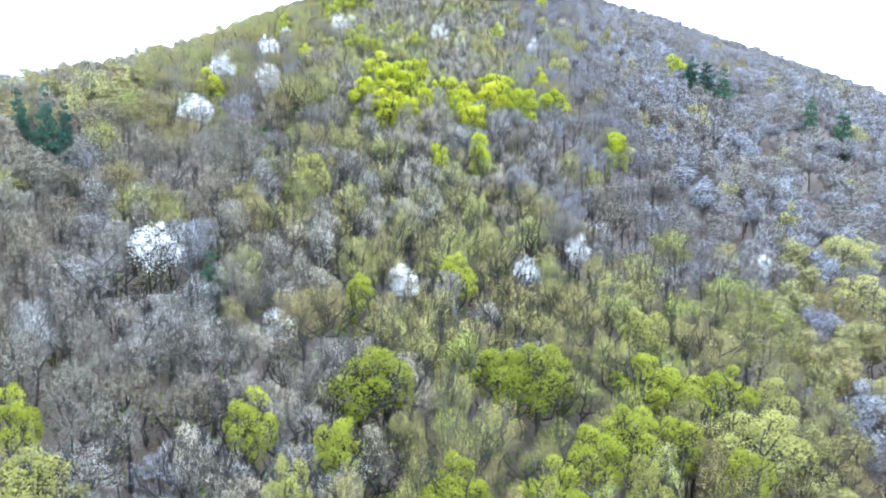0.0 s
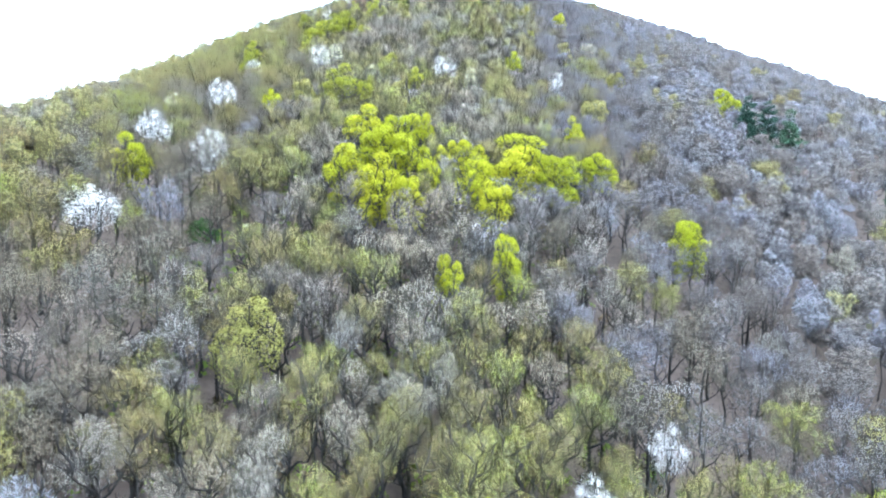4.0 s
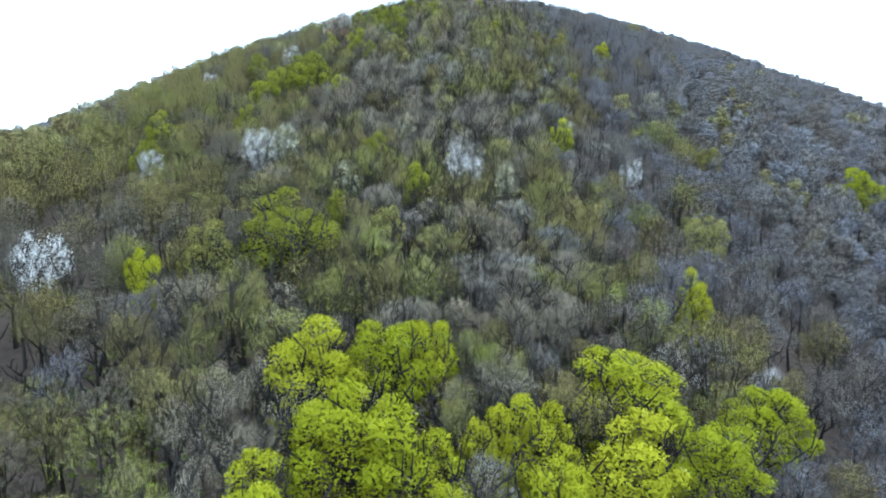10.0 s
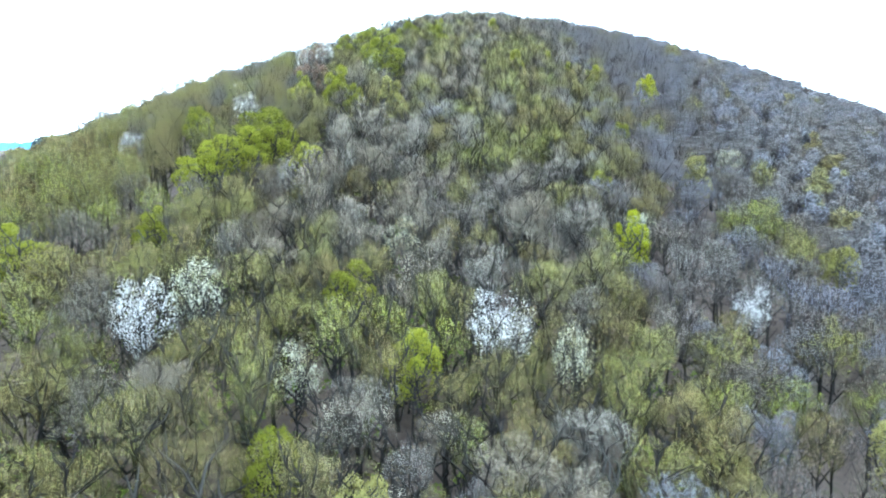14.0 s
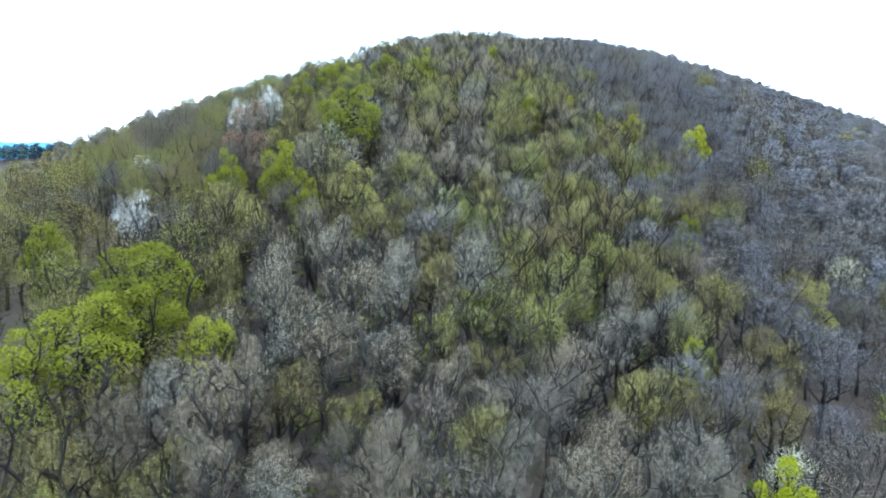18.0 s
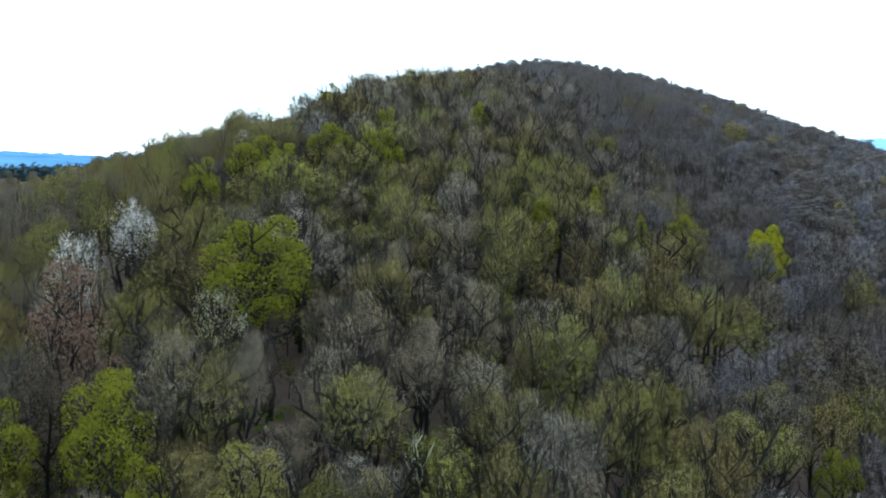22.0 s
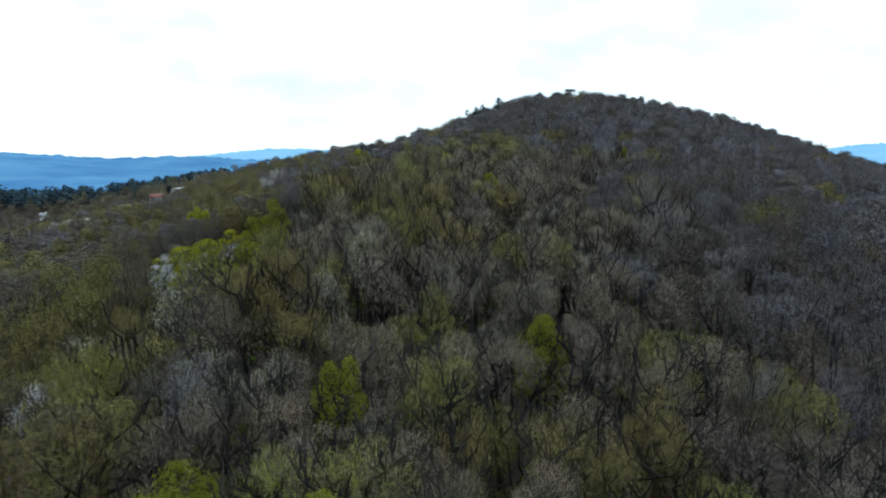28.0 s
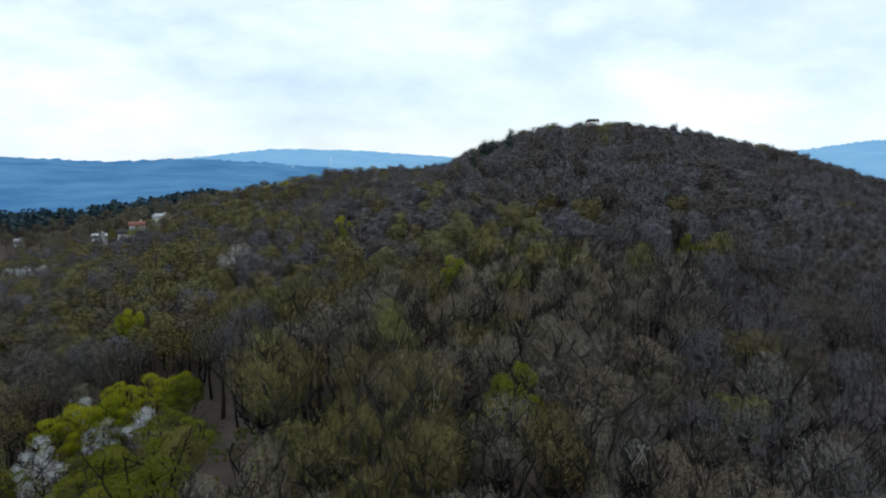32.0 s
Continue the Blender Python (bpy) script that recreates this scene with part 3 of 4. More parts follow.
add_kind("cream_blossom_tree", "tree with thin cream coloured blossom and dark branches", "tree", 2, broadleaf(9, 8, 2, blossoming(420, 40, 2600, 0.13, 0.45), [bud_twigs, cream]), "cream blossom trees")
add_kind("shrubby_cherry", "low rounded cherry in dense white blossom beside bright green trees", "tree", 2, broadleaf(11, 7, 2, blossoming(120, 70, 7000, 0.15, 0.75, 0.55, 0.42), [twigs, brightened_white], low=0.2), "shrubby white cherries")
add_kind("rust_leaved_tree", "tree with rusty pink brown young leaves", "tree", 2, broadleaf(10, 8, 2, leafy(300, 3800, 0.18, 20, 0.34), [twigs, rust]), "rusty leaved trees")


def pine_tree(variant):
    rng = np.random.default_rng(900 + variant)
    wood, needles = pine_parts(rng, H0, R0, 11, 7, 34)
    return [("trunk", mesh_of("trunk", *wood, [bark])), ("crown", mesh_of("crown", *needles, [pine]))]


add_kind("pine_tree", "dark blue green conifer standing among bare trees", "tree", 3, pine_tree, "dark conifers")

pick = np.random.default_rng(7)


def plant(kind, x, y, height, radius):
    """One tree of a kind at a place, standing on the slope."""
    k = KINDS[kind]
    variant = int(pick.integers(0, k["n"]))
    place = Matrix.LocRotScale((x, y, float(ground(x, y)[0]) - 0.15), Euler((0, 0, pick.random() * 6.28)), (radius / R0, radius / R0, height / H0))
    if variant in k["made"]:
        first = k["made"][variant]
        m = place
        ob = copy_thing(first, Matrix.Identity(4))
        ob.matrix_basis = m
        return ob
    ob = tagged(new(kind), k["label"], k["category"], k["group"])
    for name, me in k["build"](variant):
        new(name, me).parent = ob
    ob.matrix_basis = place
    k["made"][variant] = ob
    return ob


# Trees that stand out, by kind: x, y and the crown's radius.
LIME_TREES = [(-16, 180, 4.1), (-10, 183, 3.8), (-6, 184, 2.6), (-12, 172, 4.5), (-19, 166, 3.4), (-7, 171, 3.8), (-12, 161, 3.9), (-8, 159, 2.9), 
    (14, 186, 5.5), (29, 187, 4.0), (20, 178, 3.9), (4, 177, 3.0), (-1, 176, 2.1), (7, 164, 3.4), (3, 166, 2.6), (11, 175, 4.8), 
    (5, 171, 3.4), (-4, 167, 2.1), (91, 274, 4.0), (-37, 193, 1.9), (20, 261, 2.3), (29, 209, 2.2), (-1, 143, 1.9), (8, 149, 2.0)] + [(43, 169, 3.6), (-54, 163, 3.0), (49, 352, 2.5), (-11, 516, 1.8), (-47, 490, 2.5), (-73, 781, 3.6, 13.5), 
    (-63, 783, 3.6, 13.5), (-53, 784, 3.6, 13.5), (-46, 790, 3.6, 13.5)]
GREEN_TREES = [(-11, 68, 2.7), (1, 64, 3.2), (11, 67, 3.4), (32, 91, 4.9), (-40, 61, 2.5), (-8, 77, 4.3), (7, 85, 4.3), (12, 85, 4.4), 
    (39, 92, 3.9), (2, 106, 3.0), (28, 91, 4.8), (-20, 68, 2.4), (-36, 269, 4.4), (-40, 265, 3.8), (-19, 215, 2.1), (-52, 232, 2.9), 
    (-53, 242, 3.6), (-9, 229, 2.4), (-33, 273, 4.0), (-47, 285, 2.8), (-40, 248, 2.6), (-18, 320, 5.0, 19.8), (-26, 304, 2.9, 17.5), (-33, 303, 2.4, 16.5), (-22, 298, 2.2, 15.5), (22, 78, 3.6), (17, 74, 3.4), (28, 80, 3.6), (35, 76, 3.2), (-34, 277, 5.0), (-26, 270, 2.6)] + [(31, 309, 2.0), (20, 278, 1.9), (13, 341, 1.9), (-20, 353, 3.4), (-7, 358, 3.4), (22, 350, 2.1), (-14, 360, 3.8), (-25, 358, 3.8), (-30, 351, 3.2), (34, 349, 2.6), (26, 346, 2.6), (-18, 400, 2.6), 
    (11, 420, 2.4), (-18, 414, 3.0), (10, 378, 2.4), (-6, 371, 2.1), (122, 605, 2.7), (51, 475, 2.2), (10, 463, 2.5), (-9, 511, 1.8), 
    (-16, 238, 2.6), (-12, 98, 2.3, 13.0), (-23, 202, 5.4, 19.5)]
OLIVE_TREES = [(-34, 54, 4.5), (38, 81, 5.9), (86, 145, 6.5), (78, 129, 6.3), (-24, 123, 4.3), (30, 102, 4.0), (-14, 58, 2.7), (43, 84, 4.1), 
    (21, 69, 3.2), (38, 228, 4.0), (53, 267, 3.1), (41, 294, 3.4), (-20, 426, 3.2, 11.0), (-15, 297, 3.0, 18.0), (46, 92, 3.6), (-32, 198, 3.5), (-12, 210, 2.6)]
CHERRIES = [(-33, 226, 3.0, 19), (-47, 191, 3.2, 19), (-40, 161, 3.3, 18.8), (-50, 141, 4.2, 18.3), (-38, 91, 4.0, 18.3), (-6, 98, 2.6, 17.4), (24, 122, 2.5, 16.0), (62, 133, 2.6, 16.0), 
    (-1, 231, 3.6, 19), (-41, 293, 2.8, 16.7), (31, 247, 2.2, 17.2), (-54, 173, 3.2, 18.1), (-33, 331, 2.6, 19), (-36, 325, 2.3, 18.5), 
    (-50, 228, 2.1, 14.3), (-59, 197, 2.4, 14.6), (34, 197, 1.6, 13.9), (-59, 287, 1.7, 14.0), (-21, 85, 2.3, 14.5), (14, 115, 1.7, 14.0)] + [(-48, 315, 1.6, 14.0), (-30, 378, 1.8, 14.1), (-33, 515, 4.2, 17.8), (-150, 655, 4, 15.8), (-160, 665, 4, 15.8), (-140, 650, 3.5, 15.4)]
CREAM_TREES = [(6, 230, 2.3, 17.0), (-11, 249, 2.4, 15.5), (-21, 316, 2.9, 17.3), (-19, 224, 2.6, 15.5), (22, 264, 2.8, 15.5), (52, 305, 3.4, 16.5), (-45, 465, 3.2, 11.0), (-5, 394, 2.4, 15.5), (-23, 390, 1.9), (-32, 390, 2.4), (-24, 395, 1.9), (-30, 232, 3.4, 17.5)]
RUST_TREES = [(-31.5, 313, 3.6, 20.5), (-35, 318, 3.0, 18.5)]
PINES = [(91, 258, 3.4), (95, 253, 4.0), (100, 250, 3.3), (123, 234, 3.0), (134, 234, 3.5), (-66, 122, 1.6), (-72, 127, 1.7), (-78, 129, 1.7), 
    (-33, 97, 1.8, 12.5)]
SUMMIT_PINES = [(34, 589, 3.6), (27, 581, 3.0), (40, 590, 3.0), (31, 585, 3.0)]
GULLY_CHERRIES = [(-40.5, 442.5, 2.7, 10.8), (-31, 449, 2.0, 8.0), (-48, 430, 2.6, 11.0), (-36.5, 450, 1.8, 8.0), (-43, 459, 2.0, 10.0)]
GULLY_LIMES = [(-40, 454, 3.3, 10.6), (-36, 453, 2.8, 10.2), (-44.5, 455, 2.8, 10.0), (-32, 457, 2.9, 10.0), (-28, 456, 2.3, 9.5), (-38, 460, 2.6, 10.5)]
GULLY_GREENS = [(-36, 441, 2.4, 5.0), (-34, 446, 2.4, 5.0), (-44, 446, 2.4, 5.5), (-38.5, 448, 2.4, 5.0), (-47, 449, 2.6, 6.0), (-29, 448, 2.4, 5.5), (-31, 440, 2.4, 5.0), (-46, 441, 2.4, 5.5), (-30, 421, 2.4, 6.0), (-25, 414, 2.4, 6.0), (-34, 424, 2.2, 5.5), (-27, 421, 2.2, 5.5), (-22, 409, 2.2, 6.0), (-31, 414, 2.2, 5.5), (-25, 441, 2.6, 8.0), (-21, 434, 2.6, 8.5), (-27, 453, 2.6, 8.5), (-44, 436, 2.6, 7.0), (-30, 437, 2.6, 7.0), (-34, 431, 2.4, 6.5), (-27, 428, 2.6, 7.5), (-41, 429, 2.4, 6.5)]
VILLAGE_TREES = [(-149, 772, 3.0, 9.0), (-166, 786, 3.2, 9.0), (-139, 795, 3.0, 9.5), (-176, 815, 3.0, 9.0), (-128, 812, 3.0, 10.0), (-168, 770, 2.8, 8.0), (-120, 838, 4.0, 13.0)]
special = []
for kind, rows, tall in (("lime_green_maple", LIME_TREES, 17.4), ("green_tree", GREEN_TREES, 16.0), ("flowering_maple", OLIVE_TREES, 17.0), ("wild_cherry", CHERRIES, 15.5),
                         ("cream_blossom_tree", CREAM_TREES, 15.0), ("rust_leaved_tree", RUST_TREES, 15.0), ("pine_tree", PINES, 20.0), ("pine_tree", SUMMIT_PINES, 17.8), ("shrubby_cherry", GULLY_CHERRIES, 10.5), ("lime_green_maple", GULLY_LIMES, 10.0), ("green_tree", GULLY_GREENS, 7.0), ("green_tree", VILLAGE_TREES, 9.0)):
    for x, y, r, *given in rows:
        r = max(r, 2.5 if kind not in ("lime_green_maple", "green_tree") else 1.9) * (1.35 if kind == "pine_tree" and x > 50 else 1.0)
        h = tall * pick.uniform(0.94, 1.06) * (0.82 + 0.05 * min(r, 4))
        h = given[0] if given else h
        plant(kind, x, y, h, r * {"lime_green_maple": 1.28, "shrubby_cherry": 1.1, "green_tree": 1.15, "wild_cherry": 1.05}.get(kind, 1.0))
        special.append((x, y, r))
special = np.array(special)

# ---------------------------------------------------------------- village clearing and lookout
HOUSES = [(-157, 804, 20, 9, 7, "red"), (-147, 819, -15, 9, 6, "grey"), (-153, 784, 8, 15, 5.5, "dark"), (-181, 806, 30, 8, 6, "grey"), (-268, 880, 10, 5, 4, "grey")]


def block(x0, x1, y0, y1, z0, z1):
    v = [(x, y, z) for z in (z0, z1) for y in (y0, y1) for x in (x0, x1)]
    f = [(0, 2, 1), (1, 2, 3), (4, 5, 6), (5, 7, 6), (0, 1, 4), (1, 5, 4), (2, 6, 3), (3, 6, 7), (0, 4, 2), (2, 4, 6), (1, 3, 5), (3, 7, 5)]
    return v, f


def part(name, piece, mat, parent, label=""):
    ob = new(name, mesh_of(name, piece[0], piece[1], [mat]))
    ob.parent = parent
    return tagged(ob, label)


plaster = material("pale_plaster", [(0.0, (0.6, 0.58, 0.54)), (1.0, (0.78, 0.76, 0.73))], grain=0.7)
roof_red = material("red_roof_tiles", [(0.0, (0.20, 0.085, 0.07)), (1.0, (0.27, 0.12, 0.095))], grain=2.0)
roof_grey = material("pale_grey_roof", [(0.0, (0.4, 0.41, 0.42)), (1.0, (0.6, 0.6, 0.6))], grain=2.0)
roof_dark = material("dark_roof", [(0.0, (0.035, 0.035, 0.04)), (1.0, (0.06, 0.06, 0.06))], grain=2.0)
window_dark = material("dark_window", [(0.0, (0.03, 0.035, 0.04)), (1.0, (0.05, 0.055, 0.06))], roughness=0.2)
for x, y, turn, w, d, colour in HOUSES:
    z = float(ground(x, y)[0])
    house = tagged(new("house"), {"red": "pale plastered house with a red tiled roof", "grey": "white house with a pale grey roof",
                                  "dark": "long low white building with a dark roof"}[colour], "house", "houses of the village")
    tall = 3.2 if colour == "dark" else 0.62 * w
    part("wall", block(-w / 2, w / 2, -d / 2, d / 2, -4.0, tall), plaster, house)
    v = [(-w / 2 - 0.5, -d / 2 - 0.6, tall), (w / 2 + 0.5, -d / 2 - 0.6, tall), (w / 2 + 0.5, d / 2 + 0.6, tall), (-w / 2 - 0.5, d / 2 + 0.6, tall),
         (-w / 2 - 0.5, 0, tall + d * 0.38), (w / 2 + 0.5, 0, tall + d * 0.38)]
    f = [(0, 1, 5), (0, 5, 4), (2, 3, 4), (2, 4, 5), (0, 4, 3), (1, 2, 5), (0, 3, 2), (0, 2, 1)]
    part("roof", (v, f), {"red": roof_red, "grey": roof_grey, "dark": roof_dark}[colour], house)
    part("chimney", block(w * 0.2, w * 0.2 + 0.7, 0.4, 1.1, tall + d * 0.2, tall + d * 0.38 + 0.9), plaster, house)
    for k in range(3):
        u = -w / 2 + w * (k + 0.5) / 3
        part("window", block(u - 0.5, u + 0.5, -d / 2 - 0.04, -d / 2 + 0.1, tall - 2.2, tall - 0.9), window_dark, house)
    part("door", block(-w / 2 - 0.04, -w / 2 + 0.1, -0.5, 0.5, 0.0, 2.05), window_dark, house)
    house.matrix_basis = pose(x, y, z + (2.2 if w > 6 else 0.8), 0, 0, turn)

# A small lookout on the summit: posts, deck, rail and a dark folded roof that shows over the treetops.
LX, LY = 72.5, 606
steel = material("painted_dark_steel", [(0.0, (0.03, 0.02, 0.02)), (1.0, (0.06, 0.045, 0.04))], roughness=0.5)
post_mat = material("rusty_red_post", [(0.0, (0.25, 0.10, 0.08)), (1.0, (0.34, 0.16, 0.13))], roughness=0.7)
lookout = tagged(new("lookout_shelter"), "small summit lookout with a dark folded roof on posts", "lookout")
for sx in (-2.2, 0.0, 2.2):
    for sy in (-1.0, 1.0):
        part("post", block(sx - 0.09, sx + 0.09, sy - 0.09, sy + 0.09, -3.0, 15.6), post_mat, lookout, "rusty red post")
part("deck", block(-2.6, 2.6, -1.3, 1.3, 11.8, 12.0), steel, lookout)
for n in range(3):
    x0 = -2.5 + n * 1.68
    v = [(x0, -1.3, 15.4), (x0 + 0.84, -1.3, 16.2), (x0 + 1.68, -1.3, 15.4), (x0, 1.3, 15.4), (x0 + 0.84, 1.3, 16.2), (x0 + 1.68, 1.3, 15.4)]
    v += [(a, b, c + 0.22) for a, b, c in v]
    f = [(0, 1, 4), (0, 4, 3), (1, 2, 5), (1, 5, 4), (6, 10, 7), (6, 9, 10), (7, 11, 8), (7, 10, 11), (0, 6, 7), (0, 7, 1), (1, 7, 8), (1, 8, 2), (3, 4, 10), (3, 10, 9), (4, 5, 11), (4, 11, 10)]
    part("roof_fold", (v, f), steel, lookout, "dark folded roof")
lookout.matrix_basis = pose(LX, LY, float(ground(LX, LY)[0]) - 0.9, 0, 0, 8) @ Matrix.Diagonal((0.85, 0.85, 1, 1))

# Slim white masts in the valley beyond the spur.
MASTS = [(-622, 2456, 89, 14), (-350, 2909, 118, 16), (-204, 2787, 108, 55)]
mast_mat = material("white_painted_mast", [(0.0, (0.75, 0.75, 0.75)), (1.0, (0.85, 0.85, 0.85))])
for x, y, z, tall in MASTS:
    mast = tagged(new("lattice_mast"), "slim white mast standing on the distant slope", "mast", "white masts")
    part("pole", block(-0.9, 0.9, -0.9, 0.9, -6, tall), mast_mat, mast)
    part("crossarm", block(-4.5, 4.5, -0.6, 0.6, tall * 0.5, tall * 0.5 + 1.8), mast_mat, mast)
    mast.matrix_basis = pose(x, y, z)

# ---------------------------------------------------------------- the forest
wood_rng = np.random.default_rng(21)


def path_x(y):
    return np.interp(y, [0, 150, 220, 300, 363, 480], [-1, -7, -9, -5, 2, 12])


def scatter(x0, x1, y0, y1, step):
    gx_, gy_ = np.meshgrid(np.arange(x0, x1, step), np.arange(y0, y1, step * 0.9))
    gx_ = gx_ + (np.arange(gx_.shape[0]) % 2 * step / 2)[:, None]
    p = np.stack([gx_.ravel(), gy_.ravel()], 1)
    return p + wood_rng.uniform(-0.36, 0.36, p.shape) * step


def clear(p, room):
    """Keeps the points that stand free of the trees, houses and lookout already placed."""
    keep = np.ones(len(p), bool)
    for x, y, r in special:
        keep &= np.hypot(p[:, 0] - x, p[:, 1] - y) > r * 0.62 + room * 0.8
    for x, y, r, *_ in GULLY_CHERRIES[:1] + GULLY_LIMES:
        toward = np.clip(y - p[:, 1], -3, 38)
        keep &= np.hypot(p[:, 0] - x - 0.38 * toward, p[:, 1] - y + toward) > 5.0
    for x, y, *_ in HOUSES:
        toward = np.clip(y - p[:, 1], -3, 60)
        keep &= np.hypot(p[:, 0] - x - 0.33 * toward, p[:, 1] - y + toward) > (11 if x > -200 else 5)
    return p[keep & (np.hypot(p[:, 0] - LX, p[:, 1] - LY) > 3)]


def greenness(x, y):
    n = np.array([noise.noise(Vector((a * 0.022, b * 0.022, 3.1))) for a, b in zip(x, y)])
    n2 = np.array([noise.noise(Vector((a * 0.07, b * 0.07, 9.7))) for a, b in zip(x, y)])
    low_slope = np.clip((140 - y) / 30, 0, 1)
    g = 0.40 + 0.35 * n + 0.25 * n2 + 0.3 * low_slope * np.clip((x + 12) / 15, -0.8, 1.0)
    g = g + (1 - low_slope) * (0.2 * np.clip(-(x + 10) / 30, 0, 1) * np.clip((y - 200) / 40, 0.2, 1) - 0.24 * np.clip((x - 15) / 40, 0, 1)) - 0.12 * np.clip((y - 280) / 60, 0, 1)
    return g + 0.4 * np.exp(-((x + 10) ** 2 + (y - 418) ** 2) / 200) + 0.4 * np.exp(-((x + 14) ** 2 / 260 + (y - 350) ** 2 / 500))


# Near the camera's way every tree is a thing of its own.
near = clear(scatter(-60, 60, 46, 470, 5.0), 1.3)
away = np.abs(near[:, 0] - path_x(near[:, 1]))
near = near[away < np.interp(near[:, 1], [90, 150], [52, 34])]
order = np.argsort(np.abs(near[:, 0] - path_x(near[:, 1])) + wood_rng.uniform(0, 6, len(near)))
near = near[order]
# A steep opening on the lower slope, with bare litter between a few trunks.
opening = np.hypot((near[:, 0] + 33) / 8, (near[:, 1] - 152) / 11) < 1
near = near[~opening | (wood_rng.random(len(near)) < 0.4)]
green = greenness(near[:, 0], near[:, 1]) + wood_rng.normal(0, 0.18, len(near))
count = {"bare_oak": 0, "bare_hornbeam": 0, "budding_oak": 0, "budding_maple": 0}
rest = []
for (x, y), g in zip(near, green):
    kind = "budding_maple" if g > 0.63 else "budding_oak" if g > 0.40 else "bare_oak" if wood_rng.random() < np.clip((0.75 - x / 65) * (0.45 if x < -12 and y < 140 else 1.0) + 0.25 * (y > 280), 0.25, 0.94) else "bare_hornbeam"
    if count[kind] >= 300:
        rest.append((x, y))
        continue
    count[kind] += 1
    h = 15.0 * wood_rng.uniform(0.79, 1.1)
    plant(kind, x, y, h, wood_rng.uniform(2.6, 4.5))


def woodland(name, label, points, wood, crown_of, mats, sizes, seed, variants=6):
    """Far trees joined into one object: points by row; crown_of gives crown pieces of one variant."""
    rng = np.random.default_rng(seed)
    stock = []
    for n in range(variants):
        limbs, forks, ts, ls = wood
        v, t, ends = skeleton_of(rng, H0, R0 * 0.85, limbs, forks, ts, ls, steps=2 if forks == 0 else 4, girth_of=0.0145 if limbs > 4 else 0.010)
        stock.append(merge((v, t), *crown_of(rng, ends)))
    vs, fs, ms, tr, ns, base = [], [], [], [], [], 0
    zs = ground(points[:, 0], points[:, 1])
    for (x, y), z in zip(points, zs):
        v, f, m, n = stock[rng.integers(0, variants)]
        h, r, a = rng.uniform(*sizes[0]) / H0, rng.uniform(*sizes[1]) / R0, rng.random() * 6.28
        c, s = math.cos(a) * r, math.sin(a) * r
        w = np.empty_like(v)
        w[:, 0], w[:, 1], w[:, 2] = x + c * v[:, 0] - s * v[:, 1], y + s * v[:, 0] + c * v[:, 1], z - 0.2 + v[:, 2] * h
        turned = np.stack([c * n[:, 0] - s * n[:, 1], s * n[:, 0] + c * n[:, 1], r * n[:, 2]], 1) / r
        vs.append(w), fs.append(f + base), ms.append(m), tr.append(np.full(len(v), rng.random())), ns.append(turned)
        base += len(v)
    me = mesh_of(name, np.concatenate(vs), np.concatenate(fs), mats, np.concatenate(ms), np.concatenate(tr), np.concatenate(ns))
    return tagged(new(name, me), label, "woodland", kind="stuff")


SIDE_BARE = bare_crown(1020, 0.8, 0.155, 11, 0.68, 0.31, 0)
SIDE_BUD = bud_crown(1020, 0.68, 0.18, 0.5, 11, 0.68, 0.31, 0)
MID_BARE = bare_crown(190, 1.0, 0.34, 6, 0.66, 0.33, 1, 0.46)
MID_BUD = bud_crown(190, 0.9, 0.36, 0.5, 6, 0.66, 0.33, 1, 0.46)
FAR_BARE = bare_crown(36, 1.4, 0.62, 3, 0.60, 0.39, 1, 0.5, 0.1)
FAR_BUD = bud_crown(36, 1.3, 0.66, 0.5, 3, 0.60, 0.39, 1, 0.5, 0.1)

mid = clear(scatter(-125, 200, 52, 660, 5.9), 1.6)
gap = np.abs(mid[:, 0] - path_x(mid[:, 1]))
edge = np.interp(mid[:, 1], [90, 150], [52, 34])
mid = mid[((gap >= edge) | (mid[:, 1] > 470)) & ((gap < 95) & (mid[:, 1] < 560) | (mid[:, 1] > 500) & (mid[:, 0] > 0) & (mid[:, 0] < 180)) & ((mid[:, 1] > 80) | (np.abs(mid[:, 0]) < 75))]
if rest:
    mid = np.concatenate([mid, np.array(rest)])
g = greenness(mid[:, 0], mid[:, 1]) + wood_rng.normal(0, 0.18, len(mid))
close = (np.abs(mid[:, 0] - path_x(mid[:, 1])) < 64) & (mid[:, 1] < 475)
SIZES = ((13.4, 16.4), (3.0, 4.8))
mauve = mid[:, 0] + wood_rng.normal(0, 30, len(mid)) > 5
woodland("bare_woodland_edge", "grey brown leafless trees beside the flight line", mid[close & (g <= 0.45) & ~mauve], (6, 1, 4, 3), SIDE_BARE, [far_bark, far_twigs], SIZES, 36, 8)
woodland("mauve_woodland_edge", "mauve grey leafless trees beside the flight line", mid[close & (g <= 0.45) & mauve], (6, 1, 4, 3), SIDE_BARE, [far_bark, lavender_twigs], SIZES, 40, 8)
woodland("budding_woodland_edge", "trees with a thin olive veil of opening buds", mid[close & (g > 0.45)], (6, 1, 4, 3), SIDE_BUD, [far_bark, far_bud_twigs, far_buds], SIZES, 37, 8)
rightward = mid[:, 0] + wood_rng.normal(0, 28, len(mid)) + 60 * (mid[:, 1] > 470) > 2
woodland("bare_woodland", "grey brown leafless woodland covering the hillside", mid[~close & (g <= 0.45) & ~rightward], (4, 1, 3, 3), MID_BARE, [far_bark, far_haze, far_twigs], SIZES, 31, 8)
